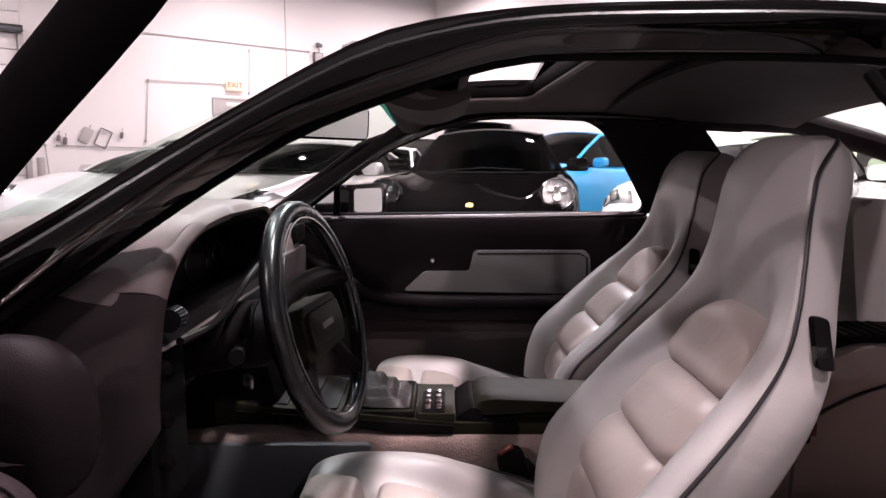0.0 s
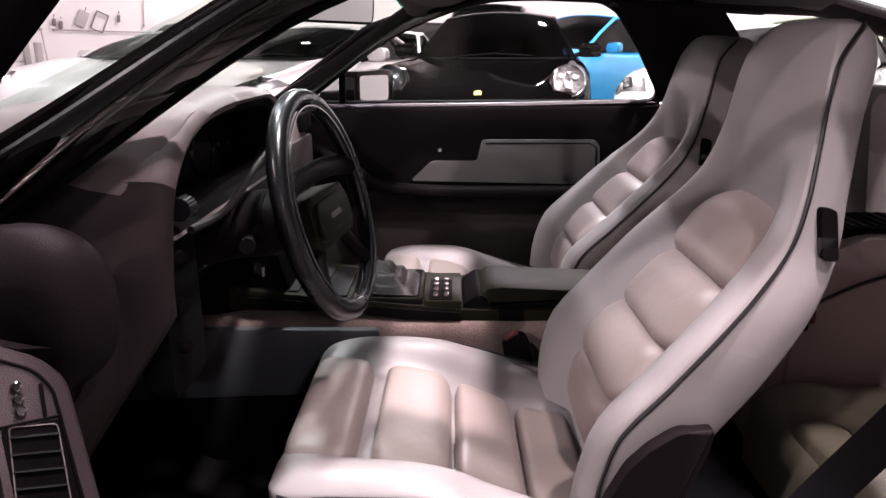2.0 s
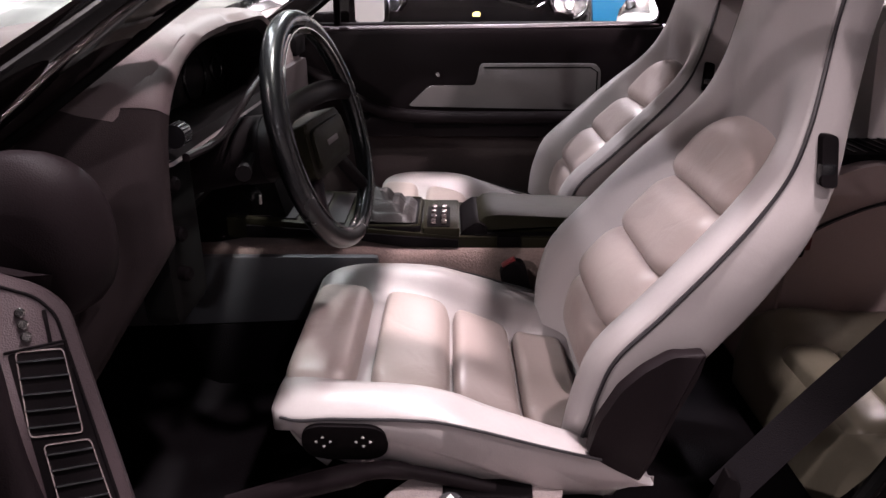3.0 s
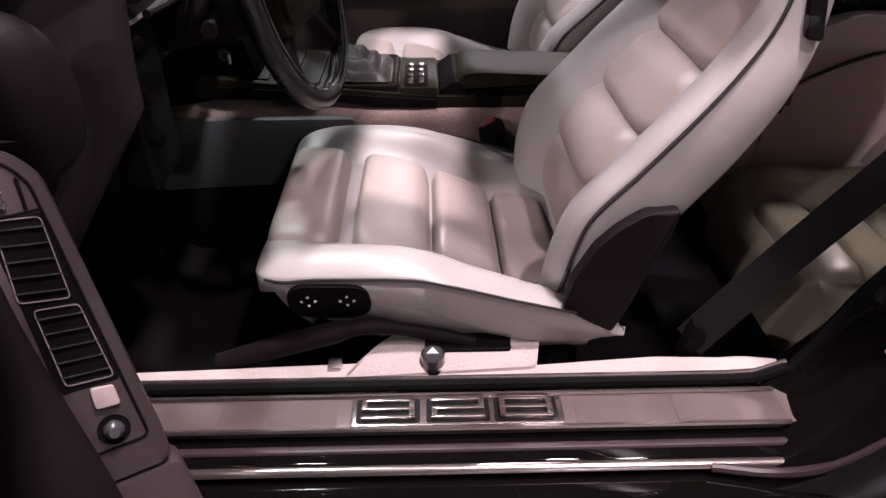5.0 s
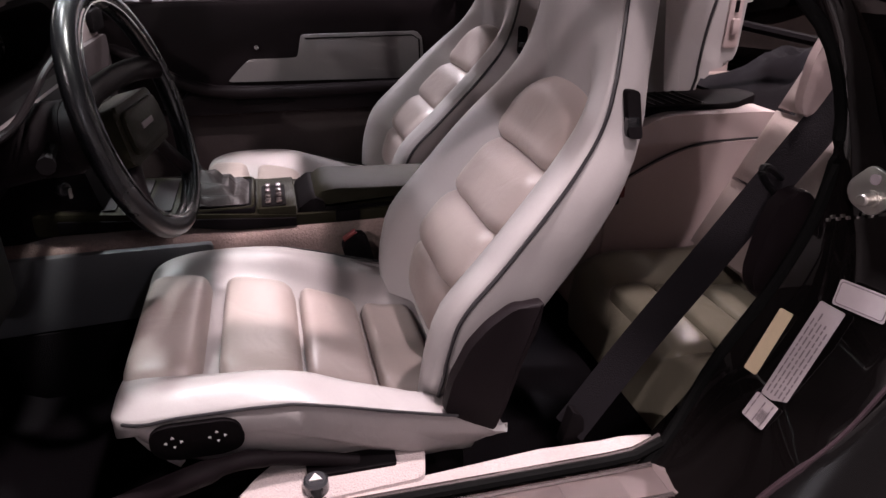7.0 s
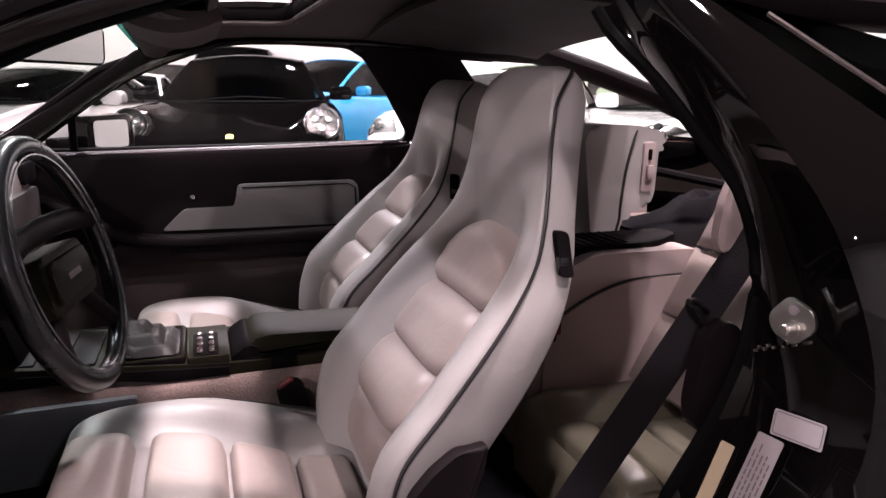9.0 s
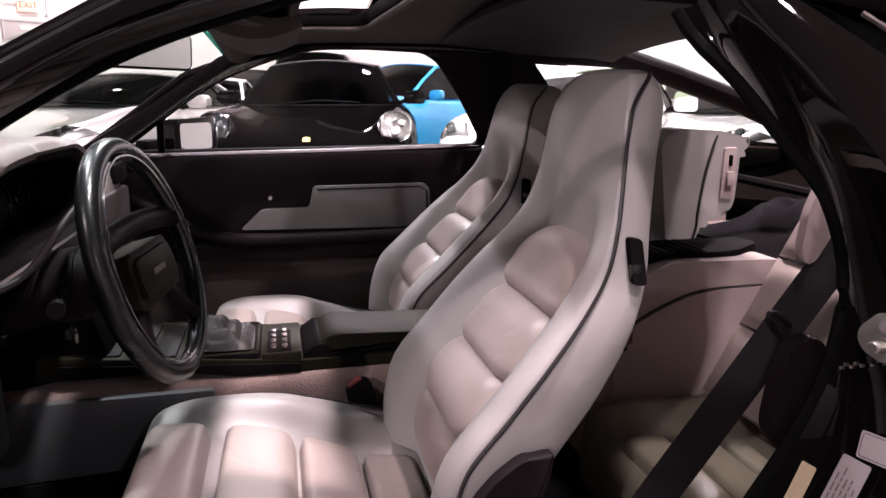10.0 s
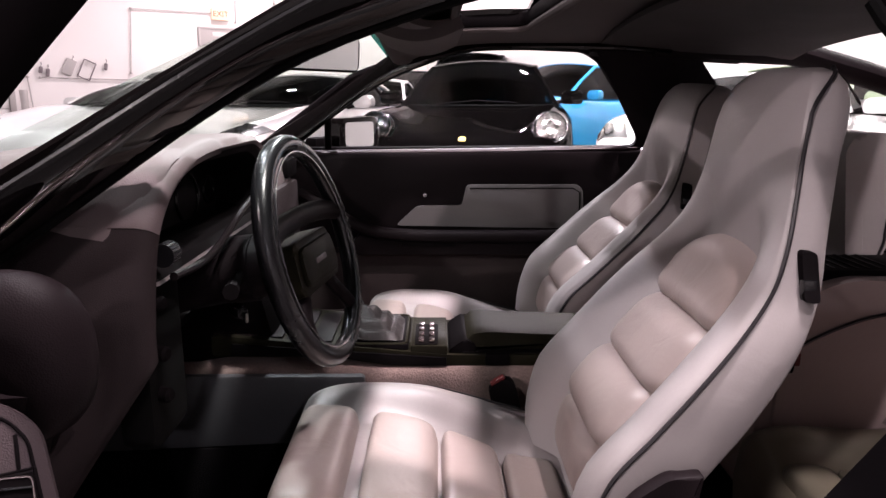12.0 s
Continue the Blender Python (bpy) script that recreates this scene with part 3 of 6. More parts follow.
for s in (-1, 1):
    a = lambda y0, y1: tuple(sorted((s * y0, s * y1)))
    strip("sill_body", *a(0.64, 0.79), 0.16, 0.345, -0.66, 0.62, PAINT, "gloss black door sill")
    strip("sill_outer", *a(0.775, 0.835), 0.20, 0.327, -0.66, 0.62, PAINT)
    part("sill_lip", tube([(x, s * 0.792, 0.338 + 0.03 * max(0, (x - 0.42) / 0.2) ** 2) for x in np.linspace(-0.64, 0.60, 30)], 0.008, 10, squash=0.7), SILL_RIM, coupe, "bright moulded lip of the door sill")
    # Black painted edge; the plum colour stands in for its highlight.
    part("jamb_lip", tube(spline([(0.33, s * 0.797, 0.337), (0.40, s * 0.812, 0.343), (0.45, s * 0.826, 0.372), (0.50, s * 0.834, 0.43), (0.56, s * 0.846, 0.50), (0.60, s * 0.852, 0.57)], 24), 0.006, 8, taper=[1.0] * 8 + [0.7] * 8 + [0.45] * 8), PLUM_SHEEN, coupe, "black lip turning up along the jamb, highlight in its colour")
    # Added plum strip paints in the reflection on the black sill.
    part("sill_reflection", tube([(x, s * 0.768, 0.3455 + 0.03 * max(0, (x - 0.42) / 0.2) ** 2) for x in np.linspace(-0.64, 0.56, 30)], 0.006, 8, squash=0.6), PLUM_SHEEN, coupe, "plum strip on the door sill, a painted reflection")
    part("sill_seal", tube([(x, s * 0.683, 0.366 + 0.02 * max(0, (x - 0.40) / 0.06) ** 2) for x in np.linspace(-0.62, 0.458, 30)], 0.0075, 8), RUBBER, coupe, "black rubber sill seal")
    part("sill_seal_rim", tube([(x, s * 0.676, 0.372 + 0.02 * max(0, (x - 0.40) / 0.06) ** 2) for x in np.linspace(-0.62, 0.458, 30)], 0.003, 6), SILL_RIM, coupe)

plate = thing("sill_plate", "brushed metal sill plate with raised model digits", "sill plate")
part("tread", prism([(-0.60, -0.748), (0.44, -0.748), (0.44, -0.694), (-0.60, -0.694)], 0.346, 0.358, "z", 0.002), SILL_METAL, plate, "finely ribbed metal tread")
for y in (-0.7495, -0.6945):
    part("rim", tube([(x, y, 0.359) for x in np.linspace(-0.60, 0.44, 12)], 0.0035, 6), SILL_RIM, plate)
part("end_cap", sheet([[(0.438 + 0.060 * math.sin(t), -0.7495 + 0.016 * (t / 1.3) ** 2 + (0.0555 - 0.018 * (t / 1.3) ** 2 - 0.014 * max(0, t - 1.0) ** 2 / 0.09) * k, 0.3585 + 0.066 * (1 - math.cos(t)) - 0.004 * math.sin(k * math.pi) * math.sin(t)) for k in np.linspace(0, 1, 9)] for t in np.linspace(0, 1.3, 14)], 0.003), SILL_METAL, plate, "upswept metal end of the sill plate")
for x0, x1 in ((0.180, 0.250), (0.305, 0.385), (-0.20, -0.115), (-0.36, -0.26)):
    part("knurled_panel", prism(round_poly([(x0, -0.743), (x1, -0.743), (x1, -0.700), (x0, -0.700)], 0.003, 2), 0.3575, 0.3586, "z"), KNURL, plate, "finely knurled metal panel")
part("badge_plate", prism(round_poly([(-0.098, -0.745), (0.165, -0.745), (0.165, -0.699), (-0.098, -0.699)], 0.005, 3), 0.358, 0.3605, "z", 0.001), SILL_RIM, plate, "polished badge plate")


def digit(cx, bars):
    b = None
    for x0, x1, y0, y1 in bars:
        b = box((cx + (x0 + x1) / 2, -0.722 + (y0 + y1) / 2, 0.364), (x1 - x0, y1 - y0, 0.006), 0.0018, b)
    return b


W, H, T = 0.033, 0.0165, 0.0052
for cx, segs in ((-0.052, "abfgcd"), (0.034, "abged"), (0.118, "abcdefg")):
    part("digit_field", prism(round_poly([(cx - 0.039, -0.7415), (cx + 0.039, -0.7415), (cx + 0.039, -0.7025), (cx - 0.039, -0.7025)], 0.004, 2), 0.3605, 0.3615, "z"), BLACK_SATIN, plate, "dark field behind a digit")
    bars = {"a": (-W, W, H - T, H), "g": (-W, W, -T / 2, T / 2), "d": (-W, W, -H, -H + T), "f": (-W, -W + T * 1.5, 0, H), "b": (W - T * 1.5, W, 0, H), "e": (-W, -W + T * 1.5, -H, 0), "c": (W - T * 1.5, W, -H, 0)}
    part("digit", digit(cx, [bars[k] for k in segs]), SILL_RIM, plate, "raised bright digit")

# ---- rear quarter: door jamb, pillar and outer side ----
SEAL = [(0.465, -0.545, 1.10), (0.480, -0.565, 1.066), (0.520, -0.60, 1.014), (0.572, -0.645, 0.93), (0.60, -0.66, 0.89), (0.63, -0.67, 0.80), (0.625, -0.672, 0.70), (0.585, -0.672, 0.60), (0.525, -0.672, 0.505), (0.493, -0.672, 0.436), (0.457, -0.68, 0.378), (0.40, -0.69, 0.325)]
SHUT = [(0.50, -0.58, 1.135), (0.525, -0.625, 1.08), (0.555, -0.68, 1.02), (0.585, -0.76, 0.93), (0.60, -0.81, 0.86), (0.625, -0.84, 0.76), (0.638, -0.848, 0.67), (0.615, -0.848, 0.575), (0.565, -0.842, 0.50), (0.515, -0.83, 0.44), (0.45, -0.82, 0.362), (0.34, -0.812, 0.312)]
OUT1 = [(0.55, -0.61, 1.125), (0.60, -0.66, 1.075), (0.66, -0.71, 1.02), (0.76, -0.79, 0.93), (0.83, -0.85, 0.86), (0.89, -0.875, 0.76), (0.91, -0.885, 0.67), (0.90, -0.888, 0.575), (0.86, -0.885, 0.48), (0.80, -0.88, 0.39), (0.70, -0.87, 0.29), (0.55, -0.85, 0.20)]
INNER = [(0.50, -0.52, 1.10), (0.515, -0.54, 1.065), (0.555, -0.575, 1.014), (0.605, -0.615, 0.93), (0.635, -0.625, 0.89), (0.665, -0.635, 0.80), (0.66, -0.64, 0.70), (0.62, -0.64, 0.60), (0.56, -0.64, 0.505), (0.525, -0.64, 0.436), (0.48, -0.64, 0.378), (0.43, -0.64, 0.325)]


def jamb(s):
    cols = [spline(c, 30) for c in (INNER, SEAL, SHUT, OUT1)]
    rows = []
    for i in range(30):
        a, b, c, d = (k[i] for k in cols)
        mid = b.lerp(c, 0.5) + Vector((0.012, 0, 0))
        edge = c + (d - c) * 0.07 + Vector((0, -0.006, 0))
        line = [a, a.lerp(b, 0.6), b, b.lerp(mid, 0.35) + Vector((0.012, 0, 0)), mid, mid.lerp(c, 0.6), c, edge, c.lerp(d, 0.5) + Vector((0, -0.010, 0)), d]
        rows.append([(p.x, p.y * s, p.z) for p in line])
    return sheet(rows, 0.006)


part("door_jamb", jamb(1), PAINT, coupe, "gloss black rear door jamb and pillar", 60)


def jamb_seal(s):
    return tube([(p.x + 0.004, (p.y - 0.002) * s, p.z) for p in spline(SEAL, 34)], 0.008, 8)


part("jamb_seal", jamb_seal(1), RUBBER, coupe, "black rubber door seal")

# outer rear side and quarter window
WIN = [(0.565, -0.70, 1.085), (0.72, -0.775, 0.985), (0.92, -0.855, 0.865), (1.02, -0.875, 0.80)]


def haunch(s):
    rows = []
    for i, k in enumerate(np.linspace(0, 1, 10)):
        x = 0.9 + 1.15 * k
        w = 0.905 - 0.14 * k ** 2.5
        col = [(min(x, 0.66 + 1.3 * k), -w + 0.03, 0.28), (x - 0.05, -w, 0.5), (x, -w, 0.66), (x + 0.02, -w + 0.02, 0.78), (x + 0.05, -w + 0.07, 0.86 - 0.05 * k), (x + 0.08, -w + 0.17, 0.895 - 0.10 * k)]
        rows.append([(p[0], p[1] * s, p[2]) for p in col])
    return sheet(rows, 0.01)


both("rear_side", haunch, PAINT, "gloss black rear side panel")


def quarter_bar(s):
    """The pillar behind the quarter window, falling from the roof to the tail."""
    return tube(side([(0.56, -0.53, 1.13), (0.95, -0.565, 1.115), (1.15, -0.575, 1.062), (1.40, -0.59, 0.985), (1.60, -0.61, 0.91), (1.80, -0.63, 0.83)], s), 0.044, 10, squash=0.75)


both("rear_pillar", quarter_bar, BLACK_VINYL, "black pillar between quarter and rear glass")
part("far_jamb_trim", box((0.675, 0.705, 0.60), (0.13, 0.03, 0.56), 0.008), BLACK_VINYL, coupe, "black far jamb trim")


def quarter_glass(s):
    rows = []
    for k in np.linspace(0, 1, 5):
        t = Vector((0.55, -0.56, 1.14)).lerp(Vector((1.62, -0.60, 0.94)), k)
        b = Vector((0.86, -0.80, 0.86)).lerp(Vector((1.70, -0.72, 0.84)), k)
        rows.append([(p.x, p.y * s, p.z) for p in (t, t.lerp(b, 0.5), b)])
    return sheet(rows, 0.004)


for s in (1, -1):
    # Only the near pane has cabin shade put into its tint.
    part("quarter_window", quarter_glass(s), PANE if s < 0 else QUARTER_DARKENED, coupe, "rear quarter glass, near pane darkened for the dim cabin").visible_shadow = False
    part("quarter_window_trim", tube(side([(0.63, -0.655, 1.09), (0.77, -0.755, 0.975), (0.95, -0.83, 0.868), (1.10, -0.82, 0.85), (1.70, -0.76, 0.83)], s), 0.0035, 6), SILL_RIM, coupe, "bright quarter window trim")

rows = []
for k in np.linspace(0, 1, 6):
    a = spline([(0.94, -0.53, 1.13), (0.94, 0, 1.20), (0.94, 0.53, 1.13)], 9)
    b = spline([(1.85, -0.62, 0.84), (1.95, 0, 0.88), (1.85, 0.62, 0.84)], 9)
    rows.append([p.lerp(q, k) for p, q in zip(a, b)])
part("rear_glass", sheet(rows, 0.005), PANE, coupe, "clear sloping rear hatch glass").visible_shadow = False
part("rear_glass_rim", tube(spline([(0.94, -0.53, 1.125), (0.94, 0, 1.198), (0.94, 0.53, 1.125)], 14), 0.022, 8, squash=0.6), BLACK, coupe, "black rim of the rear glass")

# far pillar trim between door window and quarter window
part("far_pillar_trim", sheet([[(0.41 + 0.175 * k, 0.515 + 0.15 * k, 1.125 - 0.255 * k), (0.58 + 0.16 * k, 0.525 + 0.14 * k, 1.125 - 0.255 * k), (0.68 + 0.24 * k, 0.54 + 0.13 * k, 1.115 - 0.245 * k)] for k in np.linspace(0, 1, 6)], -0.02), BLACK_VINYL, coupe, "black vinyl pillar trim")
corner, foot_end, rise_end = Vector((0.605, 0.668, 0.858)), Vector((0.535, 0.662, 0.862)), Vector((0.545, 0.632, 0.927))
curve = [foot_end.lerp(corner, k).lerp(corner.lerp(rise_end, k), k) for k in np.linspace(0, 1, 9)]
part("far_corner_trim", sheet([[p, p.lerp(corner, 0.5), corner + (p - corner) * 0.02] for p in curve], -0.012), BLACK_VINYL, coupe, "rounded black window corner")
part("far_rail_trim", tube([(0.40, 0.53, 1.135), (0.60, 0.535, 1.125), (0.80, 0.545, 1.115)], 0.03, 8), BLACK_VINYL, coupe)
part("far_lower_trim", box((1.06, 0.675, 0.62), (0.76, 0.04, 0.51), 0.02), TRIM_PINK, coupe, "plum-grey rear side trim")
part("near_lower_trim", box((1.05, -0.655, 0.60), (0.76, 0.03, 0.50), 0.015), TRIM_PINK, coupe, "plum-grey rear side trim")
part("pillar_trim", prism(round_poly([(0.659, 0.906), (0.684, 0.856), (0.683, 0.826), (0.648, 0.788), (0.634, 0.806), (0.640, 0.862)], 0.014, 4), -0.602, -0.588, "y", 0.003), TRIM_PINK, coupe, "plum-grey pillar trim")

# striker and stickers on the near jamb, laid along its slope
def jamb_pose(x, y, z, roll=0, lift=0.0):
    """A frame on the jamb: z points out of it, y up along it."""
    n = Vector((-0.97, -0.22, 0.10)).normalized()
    right = Vector((0.22, -0.97, 0)).normalized()
    up = n.cross(right).normalized()
    m = Matrix((right, up, n)).transposed().to_4x4()
    return Matrix.Translation(Vector((x, y, z)) + n * lift) @ m @ Matrix.Rotation(radians(roll), 4, "Z")

striker = thing("door_striker", "zinc steel door striker plate bolted to the jamb", "striker")
striker.matrix_basis = jamb_pose(0.626, -0.749, 0.747, 0, 0.004)
part("plate", prism(round_poly([(-0.022, -0.017), (0.007, -0.027), (0.029, -0.003), (0.023, 0.017), (-0.008, 0.029), (-0.029, 0.002)], 0.008, 3), 0.0, 0.006, "z", 0.001), STEEL, striker)
part("bolt", drum((0.002, -0.008, 0.004), (0.002, -0.008, 0.024), 0.007, 14, bevel=0.002), STEEL, striker)
part("bolt_washer", drum((0.002, -0.008, 0.004), (0.002, -0.008, 0.009), 0.010, 14), STEEL, striker)
part("screw", drum((0.001, 0.014, 0.004), (0.001, 0.014, 0.008), 0.006, 14), INK, striker)
latch_hole = thing("latch_catch", "small bright catch in the black jamb", "catch")
latch_hole.matrix_basis = jamb_pose(0.622, -0.715, 0.702, 25, 0.004)
for k in range(5):
    part("tooth", box((-0.012 + k * 0.006, 0.003 * (k % 2), 0), (0.003, 0.004, 0.006), 0.0008), STEEL, latch_hole)


def sticker(name, centre, along, out, w, h, mat, label, lines=0, border=False, code=False):
    """A paper label: its long side runs along, out is the jamb's normal there."""
    st = thing(name, label, "sticker")
    n = Vector(out).normalized()
    x = Vector(along)
    x = (x - n * x.dot(n)).normalized()
    st.matrix_basis = Matrix.Translation(Vector(centre) + n * 0.0055) @ Matrix((x, n.cross(x), n)).transposed().to_4x4()
    part("paper", prism(round_poly([(-w / 2, -h / 2), (w / 2, -h / 2), (w / 2, h / 2), (-w / 2, h / 2)], 0.003, 3), 0, 0.0008, "z"), mat, st)
    rnd = random.Random(5)
    for k in range(lines):
        y = h * (0.34 - 0.68 * k / max(1, lines - 1))
        at, stop = -w * 0.45, w * rnd.uniform(0.2, 0.42)
        while at < stop:
            ln = rnd.uniform(0.004, 0.012)
            part("print_bar", box((at + ln / 2, y, 0.0011), (ln, h * 0.05, 0.0004)), INK, st)
            at += ln + 0.0022
    if code:
        for k in range(9):
            part("code_bar", box((-w * 0.3 + k * w * 0.05, -h * 0.22, 0.0011), (w * (0.018 if k % 3 else 0.03), h * 0.34, 0.0004)), INK, st)
    if border:
        part("border", tube([(p.x, p.y, 0.001) for p in round_poly([(-w * 0.46, -h * 0.42), (w * 0.46, -h * 0.42), (w * 0.46, h * 0.42), (-w * 0.46, h * 0.42)], 0.004, 3)], 0.0006, 4, closed=True), INK, st)


sticker("blank_label", (0.625, -0.773, 0.624), (0.02, -0.05, 0.0), (-0.93, -0.25, 0.27), 0.060, 0.031, PAPER, "pale blank label with a thin border on the black jamb", 0, True)
sticker("info_label", (0.583, -0.7525, 0.545), (0.065, 0.008, 0.112), (-0.87, -0.15, 0.47), 0.132, 0.034, PAPER, "pale info label with faded print on the black jamb", 5)
sticker("cream_label", (0.5725, -0.7075, 0.5375), (0.047, 0.008, 0.068), (-0.86, -0.20, 0.47), 0.088, 0.019, YELLOW, "narrow cream label on the black jamb", 0)
sticker("small_label", (0.5375, -0.757, 0.475), (0.018, 0.0, 0.03), (-0.87, -0.12, 0.48), 0.034, 0.034, PAPER, "small pale label with a code bar print", 3, code=True)

# ---- passenger door ----
door = thing("passenger_door", "closed black-trimmed passenger door with a grey pocket", "car door")
YD = 0.68
outline = [(-0.66, 0.30), (0.56, 0.30), (0.64, 0.45), (0.66, 0.70), (0.62, 0.845), (-0.66, 0.835)]
part("door_skin", prism(outline, 0.80, 0.83, "y", 0.006), PAINT, door, "black painted outer skin")
part("upper_panel", prism(round_poly([(-0.66, 0.56), (0.645, 0.56), (0.66, 0.70), (0.62, 0.850), (-0.66, 0.838)], 0.02, 3), YD, 0.80, "y", 0.012), BLACK_VINYL, door, "black vinyl upper panel")
# Black rail with its purple sheen coloured in.
part("belt_rail", tube([(-0.66, 0.70, 0.838), (-0.3, 0.70, 0.842), (0.2, 0.70, 0.848), (0.585, 0.70, 0.857)], 0.016, 10, squash=0.55), PLUM_SHEEN, door, "black sill rail under the window, plum sheen in its colour")
part("outer_belt_strip", tube([(-0.62, 0.775, 0.828), (0.62, 0.775, 0.842)], 0.010, 8), RUBBER, door)
part("lower_panel", prism([(-0.66, 0.33), (0.56, 0.33), (0.62, 0.45), (0.64, 0.545), (-0.66, 0.545)], YD + 0.012, 0.80, "y", 0.01), DOOR_CARPET, door, "dark carpeted lower panel")
part("pocket", prism(round_poly([(-0.117, 0.632), (-0.055, 0.690), (0.078, 0.690), (0.090, 0.752), (0.415, 0.752), (0.43, 0.735), (0.435, 0.626), (0.43, 0.622)], 0.012, 3), YD - 0.010, YD + 0.01, "y", 0.0018), POCKET, door, "flat grey vinyl pocket panel")
part("pocket_edge", tube([(0.10, YD - 0.013, 0.742), (0.40, YD - 0.013, 0.742), (0.42, YD - 0.013, 0.73), (0.422, YD - 0.013, 0.64)], 0.002, 6), BLACK, door)
part("arm_ledge", tube(spline([(-0.42, 0.70, 0.74), (-0.31, 0.655, 0.685), (-0.22, 0.635, 0.635), (-0.10, 0.63, 0.612), (0.2, 0.63, 0.607), (0.63, 0.64, 0.612)], 30), 0.020, 10, squash=0.9), BLACK_VINYL, door, "black armrest ledge")
part("arm_shelf", prism([(-0.28, 0.548), (0.63, 0.548), (0.63, 0.60), (-0.10, 0.60), (-0.22, 0.615)], 0.645, YD + 0.01, "y", 0.01), BLACK_VINYL, door)
part("pull_recess", box((-0.02, 0.640, 0.585), (0.16, 0.012, 0.02), 0.004), BLACK, door)
part("lock_button", drum((-0.031, 0.668, 0.722), (-0.031, 0.682, 0.722), 0.006, 12), CHROME, door, "small bright lock button")
WINDOW = [(-0.527, 0.72, 0.846), (-0.366, 0.68, 0.957), (-0.227, 0.62, 1.053), (-0.107, 0.585, 1.093), (0.024, 0.545, 1.130), (0.174, 0.53, 1.134), (0.384, 0.535, 1.126), (0.433, 0.55, 1.100), (0.516, 0.62, 1.003), (0.600, 0.705, 0.900), (0.597, 0.72, 0.852)]
loop = round_poly([Vector(p) for p in WINDOW], 0.02, 3)

part("window_frame", tube(loop, 0.012, 8, closed=True, flat=Vector((0, 1, 0))), BLACK, door, "black window frame")
part("window_bar", tube([(-0.315, 0.715, 0.850), (-0.305, 0.675, 0.975)], 0.010, 8), BLACK, door)
glass_bm = bmesh.new()
glass_bm.faces.new([glass_bm.verts.new((p.x, p.y + 0.008, p.z)) for p in loop])
pane = part("pane", glass_bm, PANE, door, "clear raised side glass")
pane.visible_shadow = False

mirror = thing("door_mirror", "black door mirror on the passenger door", "mirror")
mirror.matrix_basis = pose(-0.275, 0.87, 0.888, 0, 0, -38)
part("housing", prism(round_poly([(-0.085, -0.055), (0.085, -0.055), (0.085, 0.055), (-0.085, 0.05)], 0.02, 4), -0.005, 0.05, "x", 0.012), PAINT, mirror, "black mirror shell")
part("mirror_glass", prism(round_poly([(-0.062, -0.038), (0.062, -0.038), (0.062, 0.038), (-0.062, 0.038)], 0.014, 4), 0.043, 0.052, "x"), MIRROR, mirror, "mirror glass").matrix_basis = pose(0.0, 0, 0, 0, 0, 0)
part("foot", box((-0.01, -0.11, -0.03), (0.05, 0.08, 0.05), 0.012), BLACK, mirror)

# ---- driver door, open ----
door2 = thing("driver_door", "open driver door with plum-grey vent pod and black frame", "car door")
HX, HY = -0.57, -0.80
swing = Matrix.Translation((HX, HY, 0)) @ Matrix.Rotation(radians(-66), 4, "Z")


def swung(bm):
    bm.transform(swing)
    return bm


part("door_skin", swung(prism([(0.0, 0.30), (1.15, 0.30), (1.22, 0.6), (1.18, 0.86), (0.0, 0.86)], -0.06, -0.03, "y", 0.006)), PAINT, door2, "black painted outer skin")
part("inner_panel", swung(prism([(0.02, 0.34), (1.13, 0.34), (1.18, 0.6), (1.15, 0.85), (0.02, 0.85)], -0.03, 0.04, "y", 0.012)), BLACK_VINYL, door2, "black vinyl inner panel")
FRAME = [(-0.56, -0.725, 0.78), (-0.42, -0.765, 0.905), (-0.32, -0.82, 0.985), (-0.235, -0.865, 1.047), (-0.161, -0.90, 1.103), (-0.06, -0.98, 1.18), (-0.02, -1.10, 1.23), (-0.02, -1.40, 1.24), (-0.04, -1.75, 1.20), (-0.09, -1.88, 0.95), (-0.10, -1.90, 0.84)]
part("window_frame", tube([p + Vector((-0.028, 0.0145, 0.011)) for p in spline(FRAME, 40)], 0.0245, 12, squash=0.5, flat=Vector((0, 1, 0.2))), BLACK, door2, "black window frame of the open door")

# vent pod on the door: a tall sloping face that looks at the driver
pod_n = Vector((0.45, -0.80, 0.40)).normalized()
pod_up = (Vector((0, 0, 1)) - pod_n * pod_n.z).normalized()
POD = Matrix((pod_up.cross(pod_n), pod_up, pod_n)).transposed().to_4x4()
POD.translation = Vector((-0.29, -0.85, 0.60))


def on_pod(name, bm, mat, label=""):
    bm.transform(POD)
    return part(name, bm, mat, door2, label)


on_pod("pod_face", prism(round_poly([(-0.10, 0.215), (-0.047, 0.184), (-0.022, 0.170), (-0.005, 0.148), (0.026, -0.133), (-0.10, -0.133)], 0.012, 4), -0.05, 0.0, "z", 0.006), POD_VINYL, "plum-grey vent pod on the open door")
on_pod("lower_cap", prism(round_poly([(-0.10, -0.30), (0.052, -0.30), (0.030, -0.136), (-0.10, -0.136)], 0.010, 3), -0.05, -0.001, "z", 0.006), POD_VINYL)
on_pod("pod_groove", tube([(p.x, p.y, 0.0005) for p in round_poly([(-0.075, 0.188), (-0.047, 0.172), (-0.026, 0.160), (-0.014, 0.142), (0.012, -0.103), (-0.075, -0.103)], 0.008, 4)], 0.0014, 6, closed=True), BLACK)
on_pod("pod_crease", tube([(-0.056, 0.119, 0.001), (-0.010, 0.119, 0.001)], 0.0012, 6), BLACK)
